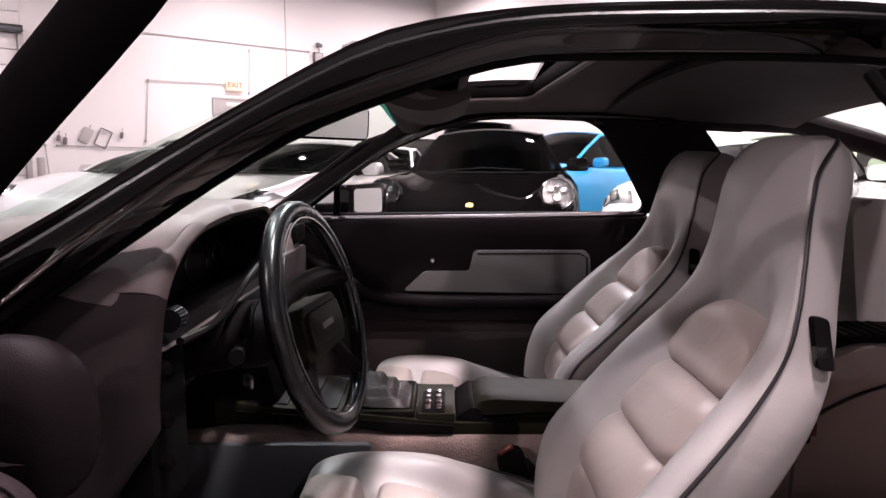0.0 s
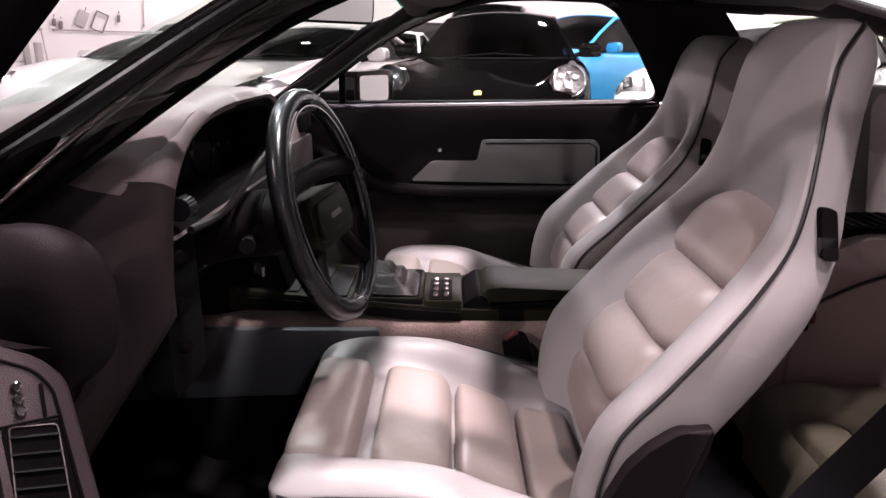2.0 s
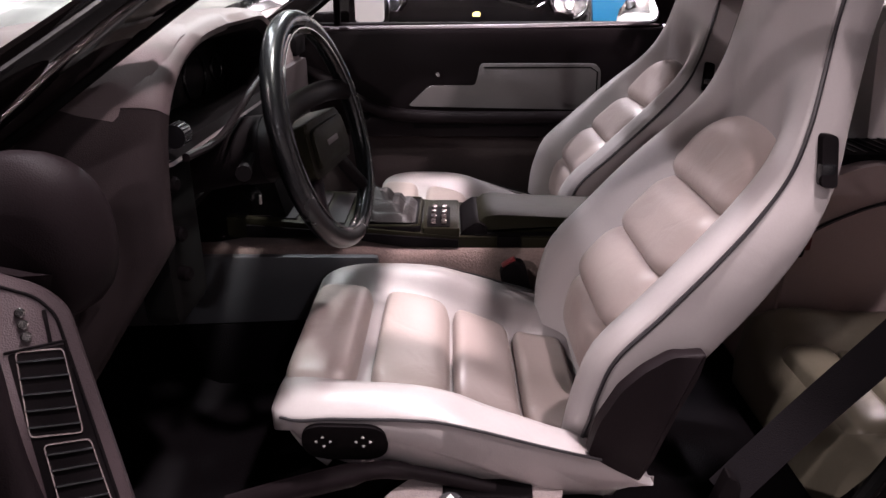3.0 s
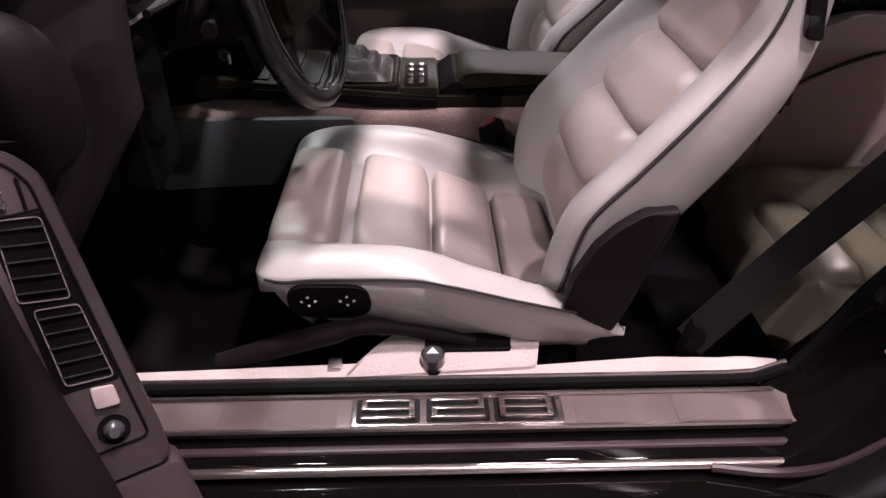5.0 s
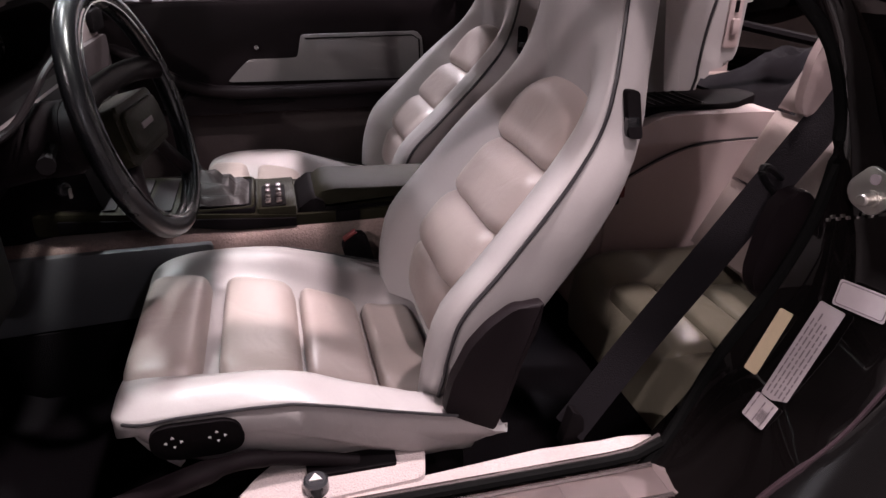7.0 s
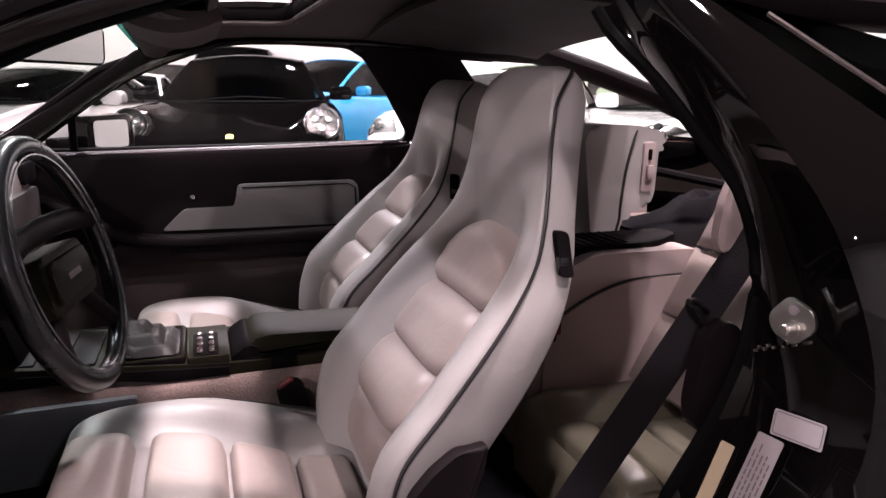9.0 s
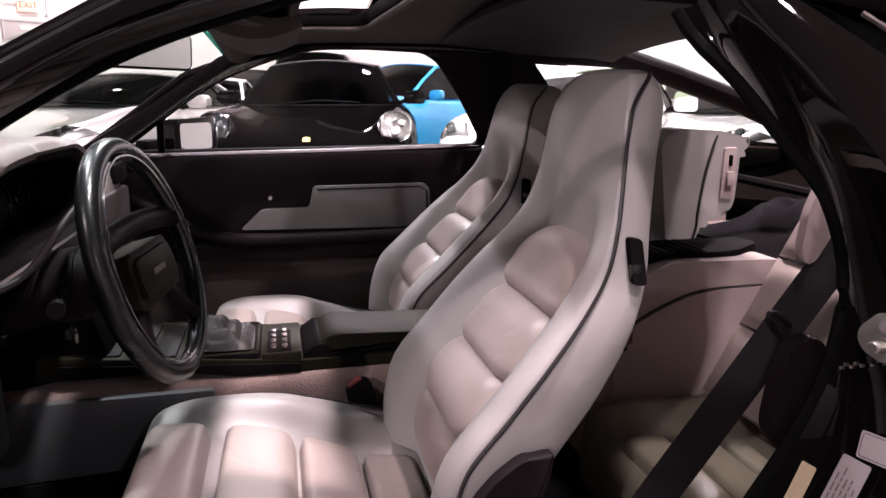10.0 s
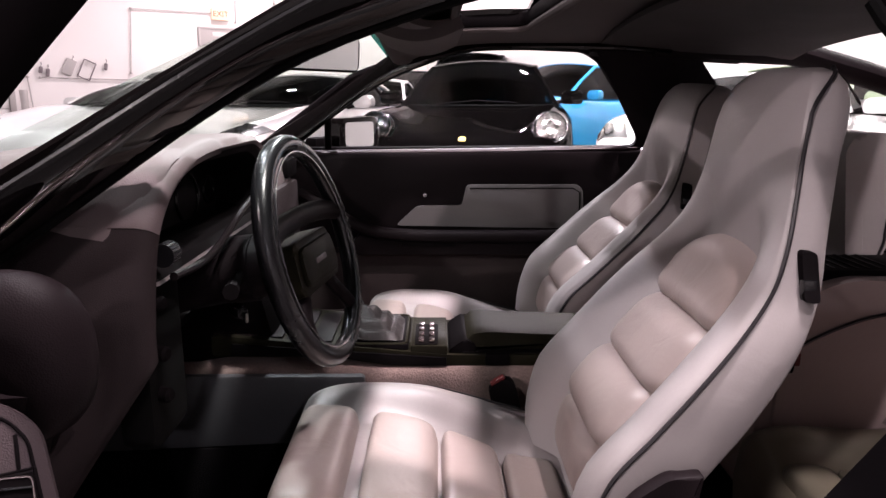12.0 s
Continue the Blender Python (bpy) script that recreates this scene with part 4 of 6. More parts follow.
for k in range(3):
    c = (-0.039 + 0.0005 * k, 0.149 - 0.010 * k)
    on_pod("switch", drum((*c, 0), (*c, 0.005), 0.0042, 14, bevel=0.0012), CHROME, "small bright round switch")
on_pod("slot", box((-0.022, 0.134, 0.0005), (0.0032, 0.028, 0.002), 0.0008), BLACK)
on_pod("vent_surround", prism(round_poly([(-0.045, -0.040), (0.004, -0.043), (-0.0105, 0.116), (-0.054, 0.1175)], 0.004, 3), -0.003, 0.0005, "z"), BLACK, "black vent surround")
for quad in ([(-0.050, 0.047), (-0.012, 0.040), (-0.014, 0.113), (-0.048, 0.118)], [(-0.038, -0.034), (0.0, -0.038), (-0.008, 0.033), (-0.042, 0.038)]):
    q = round_poly(quad, 0.004, 3)
    on_pod("vent_well", prism(q, -0.006, 0.0008, "z"), BLACK, "black air vent")
    on_pod("vent_rim", tube([(p.x, p.y, 0.001) for p in q], 0.0010, 6, closed=True), SILL_RIM)
    a, b, c, d = (Vector((*p, 0.002)) for p in quad)
    for k in range(5):
        t = (k + 0.6) / 5.2
        on_pod("vent_slat", tube([a.lerp(d, t), b.lerp(c, t)], 0.0012, 6), BLACK_SATIN)
on_pod("rocker_switch", prism(round_poly([(-0.022, -0.062), (-0.002, -0.064), (-0.003, -0.045), (-0.022, -0.042)], 0.003, 3), 0, 0.005, "z", 0.0015), TRIM_PINK, "pale rocker switch")
on_pod("knob_well", drum((-0.014, -0.086, -0.004), (-0.014, -0.086, 0.0012), 0.014, 20), BLACK)
on_pod("knob", drum((-0.014, -0.086, 0), (-0.014, -0.086, 0.011), 0.0095, 18, 0.007, bevel=0.0025), GREY_PAINT, "dark round knob")
on_pod("pull_handle", tube(spline([(-0.112, 0.24, 0.0), (-0.100, 0.13, 0.012), (-0.094, 0.04, 0.02), (-0.080, -0.05, 0.02), (-0.066, -0.14, 0.015), (-0.055, -0.26, 0.0)], 24), 0.041, 14, squash=0.8), BLACK_VINYL, "dark padded door pull")
bulge = []
for k in np.linspace(-1, 1, 15):
    f = (1 - abs(k) ** 2.6) ** 0.5 if abs(k) < 1 else 0.0
    bulge.append([(-0.385 + 0.02 * k + 0.066 * (0.03 + f) * math.copysign(abs(math.cos(a)) ** 0.85, math.cos(a)), -0.735 + 0.04 * k, 0.770 + 0.080 * (0.03 + f) * math.copysign(abs(math.sin(a)) ** 0.85, math.sin(a))) for a in np.linspace(0, 2 * math.pi, 29)[:-1]])
part("pod_end", loft(bmesh.new(), bulge), BLACK_VINYL, door2, "rounded dark pod end of the open door", 70)
part("pod_arm", tube(spline([(-0.39, -0.735, 0.76), (-0.43, -0.73, 0.62), (-0.45, -0.72, 0.45)], 12), 0.05, 12), BLACK_VINYL, door2)

# ---- front seats ----
# backrest stations: height, front edge, back edge, half width, hollow (1 in the back, 0 at the head)
BACK = [(0.420, 0.170, 0.235, 0.190, 0.8), (0.470, 0.176, 0.262, 0.208, 1.0), (0.510, 0.182, 0.285, 0.214, 1.0), (0.565, 0.200, 0.322, 0.217, 1.0), (0.625, 0.250, 0.365, 0.217, 1.0),
        (0.690, 0.305, 0.405, 0.212, 1.0), (0.740, 0.348, 0.430, 0.200, 0.95), (0.785, 0.384, 0.448, 0.180, 0.8), (0.830, 0.406, 0.460, 0.158, 0.5), (0.880, 0.418, 0.470, 0.142, 0.2),
        (0.930, 0.425, 0.477, 0.133, 0.0), (0.965, 0.430, 0.484, 0.129, 0.0), (0.990, 0.435, 0.488, 0.123, 0.0), (1.008, 0.441, 0.489, 0.115, 0.0), (1.022, 0.448, 0.488, 0.103, 0.0), (1.031, 0.455, 0.485, 0.086, 0.0), (1.036, 0.462, 0.480, 0.064, 0.0)]


BACK_FINE = np.array(spline(BACK, 160))


def back_at(z):
    """Smoothed station of the backrest at a height."""
    return [float(np.interp(z, BACK_FINE[:, 0], BACK_FINE[:, k])) for k in range(1, 5)]


def back_relief(k, h):
    """Hollow between the bolsters; k runs from the middle to the edge, h fades it out towards the head."""
    hollow = 0.048 * h ** 1.5 * (1 - ease(0.46, 0.78, k))
    bolster = -0.020 * h ** 1.5 * math.exp(-((k - 0.86) / 0.12) ** 2)
    return hollow + bolster - 0.022 * (1 - h) * (1 - k ** 2)


def back_front(z, y):
    """Depth of the backrest's front face at height z, y from the middle."""
    xf, xb, hw, h = back_at(z)
    h = max(0.0, min(1.0, h))
    k = min(1, abs(y) / hw)
    return xf + back_relief(k, h)


def make_backrest(thick=0.0):
    rings = []
    for s in spline([(b[0],) + b[1:] for b in BACK], 64):
        z, xf, xb, hw, h = s
        xb += thick
        h = max(0.0, min(1.0, h))
        ring = []
        half = [0, 0.2, 0.4, 0.46, 0.51, 0.56, 0.61, 0.66, 0.71, 0.76, 0.80, 0.84, 0.88, 0.92, 0.96, 0.985, 1]
        ks = [-k for k in half[:0:-1]] + half
        for k in ks:
            a = abs(k)
            lip = 0.010 if a > 0.99 else 0.0
            ring.append((xf + back_relief(a, h) + lip, k * hw, z))
        for k in (1.005, 0.99, 0.93, 0.75, 0.4, 0, -0.4, -0.75, -0.93, -0.99, -1.005):
            a = abs(k)
            d = 0.55 if a > 1 else (0.9 if a > 0.98 else 1.0)
            ring.append((xf + (xb - xf) * d + (0.03 * (1 - (a / 0.95) ** 2) if a < 0.95 else 0) * (0.4 + 0.6 * h), k * hw, z))
        rings.append(ring)
    return loft(bmesh.new(), rings)


def make_pad(z0, z1, wide, arch=0.0, bulge=0.024):
    """A pillow let into the hollow of the backrest; arch rounds off its top."""
    rows = []
    nz, ny = 24, 31
    for i in range(nz):
        row = []
        f = i / (nz - 1)
        u = -1 + 2 * f
        for j in range(ny):
            v = -1 + 2 * j / (ny - 1)
            corner = 0.018 * max(0, (abs(v) - 0.72) / 0.28) ** 2
            top = z1 - arch * abs(v) ** 2.6 - corner
            low = z0 + corner * 0.7
            z = low + (top - low) * f
            y = v * wide * (1 - (0.06 * f if arch else 0.02 * f))
            puff = (max(0, 1 - abs(u) ** 6) * max(0, 1 - abs(v) ** 8)) ** 0.55
            x = back_front(z, y) + 0.010 - (bulge + 0.010) * puff + 0.006 * (1 - puff)
            row.append((x, y, z))
        rows.append(row)
    return sheet(rows, -0.012)


# cushion stations along the seat: x, top of the bolsters, floor of the hollow, half width
CUSH = [(-0.227, 0.462, 0.458, 0.160), (-0.223, 0.487, 0.482, 0.192), (-0.207, 0.504, 0.495, 0.216), (-0.17, 0.513, 0.496, 0.228), (-0.12, 0.516, 0.490, 0.231), (-0.05, 0.514, 0.477, 0.231), (0.005, 0.503, 0.459, 0.231), (0.05, 0.483, 0.440, 0.230), (0.105, 0.462, 0.418, 0.229), (0.15, 0.444, 0.404, 0.226), (0.22, 0.425, 0.396, 0.215)]


CUSH_FINE = np.array(spline(CUSH, 100))


def seam_z(x):
    """Height of the piped seam along the cushion's side."""
    return float(np.interp(x, [-0.215, -0.15, -0.06, -0.01, 0.045, 0.105, 0.16, 0.25], [0.488, 0.498, 0.497, 0.494, 0.480, 0.462, 0.447, 0.424]))


def cushion_relief(a, top, floor, seam):
    """Height across the cushion; a runs from the middle to the edge."""
    if a < 0.80:
        return floor + (top - floor) * ease(0.58, 0.80, a)
    return top - max(0.002, top - seam) * ((a - 0.80) / 0.20) ** 2.2


def cushion_top(x, y):
    c = CUSH_FINE
    top, floor, hw = (float(np.interp(x, c[:, 0], c[:, k])) for k in (1, 2, 3))
    return cushion_relief(min(1, abs(y) / hw), top, floor, seam_z(x))


def make_cushion():
    rings = []
    half = [0, 0.2, 0.4, 0.50, 0.54, 0.58, 0.62, 0.66, 0.70, 0.74, 0.77, 0.80, 0.83, 0.86, 0.90, 0.93, 0.96, 0.98, 1]
    for x, top, floor, hw in spline(CUSH, 44):
        ring = []
        for k in [-k for k in half[:0:-1]] + half:
            a = abs(k)
            ring.append((x, k * hw, cushion_relief(a, top, floor, seam_z(x)) - 0.012 * (1 - ease(0.52, 0.60, a))))
        low = seam_z(x) - 0.006 if x > -0.19 else max(seam_z(x) - 0.03, top - 0.035)
        for k in (1.0, 0.9, 0, -0.9, -1.0):
            ring.append((x, k * hw, min(low, top - 0.012, floor - 0.016) - (0.03 if abs(k) < 0.95 and x > -0.19 else 0)))
        rings.append(ring)
    return loft(bmesh.new(), rings)


def side_w(x):
    """Half width of the cushion, rounded in at the front corner."""
    return 0.231 - 0.022 * max(0, (-0.165 - x) / 0.05) ** 2


def make_side_panel(s):
    """Leather valance below the seam."""
    rows = []
    for x in np.linspace(-0.208, 0.258, 27):
        low = float(np.interp(x, [-0.208, -0.203, -0.193, -0.175, -0.14, 0.0, 0.12, 0.17, 0.205, 0.235, 0.258], [0.478, 0.462, 0.436, 0.414, 0.398, 0.362, 0.342, 0.334, 0.338, 0.366, 0.395]))
        hi = max(low + 0.004, seam_z(x) - 0.002 - 0.42 * max(0, x - 0.19))
        tuck = 0.010 * max(0, (-0.18 - x) / 0.032) ** 2
        rows.append([(x, s * (side_w(x) - tuck + 0.0005 - 0.045 * t ** 1.6 + 0.004 * math.sin(t * 3.14)), hi + (low - hi) * t) for t in np.linspace(0, 1, 6)])
    return sheet(rows, 0.012 * s)


def make_cushion_pad(x0, x1, wide, bulge=0.016):
    rows = []
    for i in range(24):
        u = -1 + 2 * i / 23
        row = []
        for j in range(31):
            v = -1 + 2 * j / 30
            corner = 0.016 * max(0, (abs(v) - 0.74) / 0.26) ** 2
            x = x0 + corner + (x1 - x0 - 2 * corner) * i / 23
            puff = (max(0, 1 - abs(u) ** 7) * max(0, 1 - abs(v) ** 8)) ** 0.5
            y = v * wide
            row.append((x, y, cushion_top(x, y) - 0.014 + (bulge + 0.014) * puff))
        rows.append(row)
    return sheet(rows, 0.012)


def build_seat(label, shift, lower=0.0, thick=0.0):
    seat = thing("car_seat", label, "car seat", "front seats")
    back = part("backrest", make_backrest(thick), LEATHER, seat, "grey leather backrest with a fixed headrest", 60)
    for z0, z1, w, arch in ((0.708, 0.800, 0.120, 0.040), (0.622, 0.697, 0.114, 0.0), (0.543, 0.616, 0.110, 0.0), (0.455, 0.538, 0.106, 0.0)):
        part("pad", make_pad(z0, z1, w, arch), LEATHER_PAD, back, "stuffed grey leather pad", 60)
    for s in (-1, 1):
        line = [(xf + 0.003 + 0.022 * max(0, (z - 0.98) / 0.05) ** 1.5, s * (hw + 0.0022), z) for z, xf, xb, hw, h in spline(BACK, 150) if 0.43 < z < 1.0325]
        line += [(0.484, s * 0.076, 1.0365), (0.494, s * 0.060, 1.026)]
        part("piping", tube(line, 0.0026, 6), PIPING, back, "thin black piping")
    for s in (-1, 1):
        plate_bm = prism(round_poly([(0.415, 0.774), (0.434, 0.772), (0.4385, 0.826), (0.420, 0.828)], 0.006, 3), s * 0.160 - 0.012, s * 0.160 + 0.002, "y", 0.002)
        for v in plate_bm.verts:
            v.co.y += s * (back_at(v.co.z)[2] - 0.160)
        catch = part("backrest_catch", plate_bm, BLACK, seat, "black backrest release")
        part("lever", box((0.4235, s * (back_at(0.787)[2] + 0.006), 0.786), (0.016, 0.012, 0.024), 0.003), BLACK_SATIN, catch)
    cushion = part("cushion", make_cushion(), LEATHER, seat, "grey leather seat cushion with side bolsters", 60)
    for x0, x1, w in ((-0.2245, -0.124, 0.148), (-0.106, 0.0035, 0.148), (0.0075, 0.1045, 0.146), (0.1085, 0.200, 0.142)):
        part("pad", make_cushion_pad(x0, x1, w), LEATHER_PAD, cushion, "stuffed grey leather pad", 60)
    for s in (-1, 1):
        part("valance", make_side_panel(s), LEATHER, seat, "grey leather side valance")
        part("piping", tube([(x, s * (side_w(x) + 0.0015), seam_z(x)) for x in np.linspace(-0.206, 0.19, 26)], 0.0020, 6), PIPING, seat)
        hinge = prism(round_poly([(0.171, 0.445), (0.183, 0.492), (0.205, 0.537), (0.229, 0.563), (0.259, 0.584), (0.301, 0.589), (0.292, 0.554), (0.274, 0.505), (0.257, 0.448), (0.241, 0.403), (0.206, 0.425)], 0.008, 3), s * 0.222 - 0.010, s * 0.222 + 0.010, "y", 0.005)
        part("hinge_cover", hinge, BLACK_VINYL, seat, "black recliner hinge cover")
    part("front_valance", sheet([[(-0.214 + 0.10 * (y / 0.225) ** 8 * 0.2 + 0.05 * t * t, y, 0.482 - 0.085 * t) for t in np.linspace(0, 1, 6)] for y in np.linspace(-0.195, 0.195, 15)], 0.01), LEATHER, seat, "grey leather front valance")
    part("seat_frame", box((0.01, 0, 0.32), (0.40, 0.42, 0.10), 0.02), BLACK, seat, "dark seat frame")
    for s in (-1, 1):
        part("seat_rail", box((0.02, s * 0.18, 0.245), (0.50, 0.04, 0.05), 0.006), STEEL, seat)
    for ob in seat.children:
        if ob.name.split(".")[0] in ("cushion", "valance", "front_valance", "piping", "seat_frame", "seat_rail", "hinge_cover") and ob.parent == seat:
            ob.location.y += shift
            if lower:
                ob.matrix_basis = Matrix.Translation((0.188, 0, 0.45)) @ Matrix.Rotation(radians(-6), 4, "Y") @ Matrix.Translation((-0.2, 0, -0.454 - lower))
    return seat


driver_seat = build_seat("grey leather driver seat with black piping and stuffed pads", -0.015)
switch_bm = prism(round_poly([(-0.179, 0.428), (-0.073, 0.428), (-0.073, 0.490), (-0.179, 0.492)], 0.029, 6), -0.2535, -0.215, "y", 0.003)
for v in switch_bm.verts:
    v.co.y += 0.30 * (0.489 - v.co.z)
switch = part("switch_panel", switch_bm, BLACK, driver_seat, "black oval panel of seat switches")
for cx in (-0.152, -0.103):
    for a in range(4):
        dx, dz = (0.0085 * math.cos(a * math.pi / 2), 0.0085 * math.sin(a * math.pi / 2))
        q = [(cx + dx + 0.0023 * math.cos(a * math.pi / 2 + r), 0.464 + dz + 0.0023 * math.sin(a * math.pi / 2 + r)) for r in (0, 2.09, 4.19)]
        part("arrow", prism(q, -0.2548 + 0.30 * (0.489 - 0.464 - dz), -0.2530 + 0.30 * (0.489 - 0.464 - dz), "y"), PALE, switch, "small white arrow mark")
driver_seat.matrix_basis = pose(0.0, -0.385, 0)
passenger_seat = build_seat("grey leather passenger seat, leaning further back", 0.0, 0.042, 0.028)
passenger_seat.matrix_basis = Matrix.Translation((0.076, 0.37, -0.008)) @ Matrix.Translation((0.2, 0, 0.45)) @ Matrix.Rotation(radians(6), 4, "Y") @ Matrix.Scale(1.06, 4) @ Matrix.Translation((-0.2, 0, -0.45))

# ---- floor, tunnel, tray beside the seat ----
carpet = thing("floor_carpet", "grey cut-pile carpet over the tunnel and footwells", "carpet")
part("tunnel", prism(round_poly([(-0.13, 0.20), (-0.118, 0.511), (0.112, 0.511), (0.13, 0.20)], 0.03, 4), -0.84, 0.40, "x", 0.0), CARPET, carpet, "grey carpet over the tunnel")
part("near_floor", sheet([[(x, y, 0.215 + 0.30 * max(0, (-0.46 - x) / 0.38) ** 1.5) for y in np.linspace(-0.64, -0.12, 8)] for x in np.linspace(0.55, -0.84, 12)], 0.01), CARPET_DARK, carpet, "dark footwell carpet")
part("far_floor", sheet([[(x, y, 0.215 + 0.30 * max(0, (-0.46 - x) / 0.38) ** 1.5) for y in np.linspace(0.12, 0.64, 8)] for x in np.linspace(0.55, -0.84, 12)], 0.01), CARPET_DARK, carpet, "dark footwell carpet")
part("tunnel_seam", tube([(0.0, -0.128, 0.22), (0.035, -0.118, 0.46)], 0.003, 6), CARPET_DARK, carpet)
part("tunnel_panel", prism(round_poly([(-0.74, 0.345), (-0.27, 0.368), (-0.14, 0.40), (-0.13, 0.500), (-0.74, 0.500)], 0.01, 3), -0.137, -0.120, "y", 0.004), KICK, carpet, "grey vinyl kick panel on the tunnel")
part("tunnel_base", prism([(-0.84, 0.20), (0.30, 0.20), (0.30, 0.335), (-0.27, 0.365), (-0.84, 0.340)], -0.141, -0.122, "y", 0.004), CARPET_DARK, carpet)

tray = thing("sill_tray", "pale carpeted sill tray beside the driver seat", "trim")
part("tray_low", prism(round_poly([(-0.62, -0.675), (0.46, -0.675), (0.46, -0.645), (0.30, -0.64), (0.14, -0.652), (0.0, -0.64), (-0.62, -0.66)], 0.006, 2), 0.30, 0.368, "z", 0.004), CARPET_LIGHT, tray)
tray_bm = prism(round_poly([(-0.115, -0.672), (0.140, -0.66), (0.152, -0.600), (0.140, -0.588), (-0.02, -0.588), (-0.07, -0.625)], 0.010, 4), 0.30, 0.374, "z", 0.006)
for v in tray_bm.verts:
    v.co.z += 0.28 * (v.co.y + 0.66) if v.co.z > 0.35 else 0
part("tray_box", tray_bm, CARPET_LIGHT, tray, "pale carpeted lever housing")
part("tray_rear", prism(round_poly([(0.30, -0.67), (0.46, -0.67), (0.47, -0.645), (0.42, -0.64), (0.30, -0.645)], 0.008, 3), 0.30, 0.366, "z", 0.004), CARPET_LIGHT, tray)
slot_bm = prism(round_poly([(-0.006, -0.638), (0.108, -0.638), (0.108, -0.612), (-0.006, -0.612)], 0.004, 2), 0.372, 0.3785, "z", 0.001)
for v in slot_bm.verts:
    v.co.z += 0.28 * (v.co.y + 0.66)
part("slot_frame", slot_bm, BLACK, tray, "black lever slot")

brake = thing("parking_brake", "black parking brake lever beside the seat", "lever")
part("lever", tube(spline([(0.060, -0.622, 0.384), (0.0, -0.622, 0.400), (-0.06, -0.626, 0.416), (-0.10, -0.628, 0.416), (-0.20, -0.630, 0.388), (-0.28, -0.630, 0.360)], 24), 0.0115, 10, taper=[0.8] * 8 + [1.0] * 4 + [1.35] * 12), BLACK_VINYL, brake)
part("bracket", box((-0.125, -0.648, 0.35), (0.018, 0.02, 0.05), 0.003), STEEL, brake)
part("bracket", box((-0.105, -0.650, 0.345), (0.008, 0.02, 0.04), 0.002), STEEL, brake)
knob = thing("release_knob", "dark ribbed round knob on the sill tray", "knob")
part("cap", drum((0.004, -0.648, 0.368), (0.004, -0.650, 0.392), 0.0165, 22, 0.0155, bevel=0.003), GREY_PAINT, knob)
part("mark", prism([(-0.004, -0.654), (0.012, -0.654), (0.004, -0.642)], 0.3925, 0.394, "z"), PALE, knob, "pale mark")
part("collar", drum((0.004, -0.648, 0.366), (0.004, -0.648, 0.373), 0.020, 22), BLACK, knob)

# ---- centre console ----
console = thing("centre_console", "dark olive-grey centre console with lidded armrest", "console")
part("base", prism(round_poly([(-0.42, 0.525), (-0.19, 0.525), (-0.09, 0.508), (0.30, 0.498), (0.30, 0.528), (0.03, 0.528), (-0.42, 0.57)], 0.012, 3), -0.105, 0.105, "y", 0.008), CONSOLE, console, "dark console base")
part("side_plate", prism([(-0.38, 0.53), (-0.19, 0.528), (-0.09, 0.512), (0.02, 0.508), (0.02, 0.524), (-0.38, 0.553)], -0.110, -0.103, "y", 0.002), BLACK, console)
for k in range(5):
    x0 = -0.40 + 0.046 * k
    part("slat", box((x0, -0.005, 0.5685 - 0.093 * (x0 + 0.42)), (0.040, 0.175, 0.008), 0.003), BLACK_VINYL, console, "black ribbed tray slat")
part("shift_frame", prism(round_poly([(-0.162, -0.100), (-0.052, -0.100), (-0.052, 0.082), (-0.162, 0.082)], 0.012, 3), 0.532, 0.547, "z", 0.003), BLACK, console, "black shifter surround")
part("shift_rim", tube([(p.x, p.y, 0.5475) for p in round_poly([(-0.158, -0.096), (-0.056, -0.096), (-0.056, 0.078), (-0.158, 0.078)], 0.012, 3)], 0.003, 6, closed=True), CONSOLE, console)
boot_rows = []
for k in np.linspace(0, 1, 14):
    ring = round_poly([(-0.152, -0.088), (-0.064, -0.088), (-0.064, 0.068), (-0.152, 0.068)], 0.02, 5)
    f = (1 - k) ** 0.8
    boot_rows.append([(-0.125 + (p.x + 0.125) * (0.12 + 0.88 * f) - 0.02 * k, -0.005 + (p.y + 0.005) * (0.10 + 0.90 * f), 0.548 + 0.046 * k ** 1.3 + 0.004 * math.sin(19 * k + 0.35 * i)) for i, p in enumerate(ring + ring[:1])])
part("boot", sheet(boot_rows, 0.002), BOOT, console, "dark folded leather shift boot")
part("shift_lever", tube([(-0.143, -0.005, 0.588), (-0.152, -0.005, 0.604), (-0.160, -0.005, 0.618)], 0.007, 8), BLACK_SATIN, console)
part("shift_knob", tube(spline([(-0.155, -0.005, 0.606), (-0.160, -0.005, 0.616), (-0.166, -0.005, 0.626), (-0.172, -0.005, 0.634)], 9), 0.017, 12, taper=[0.55, 0.7, 0.82, 0.95, 1.0, 1.0, 0.95, 0.8, 0.4]), BLACK_SATIN, console, "black shift knob")
panel = part("switch_panel", prism(round_poly([(-0.048, -0.104), (0.022, -0.104), (0.022, 0.070), (-0.048, 0.070)], 0.004, 2), 0.520, 0.546, "z", 0.003), CONSOLE, console, "olive-grey switch panel")
part("switch_field", prism(round_poly([(-0.040, -0.098), (0.004, -0.098), (0.004, 0.020), (-0.040, 0.020)], 0.005, 2), 0.546, 0.5475, "z"), BLACK, panel)
for i in range(2):
    for j in range(4):
        part("button", box((-0.028 + 0.020 * i, -0.083 + 0.029 * j, 0.5515), (0.011, 0.017, 0.009), 0.003), SILL_RIM, panel, "small pale switch")
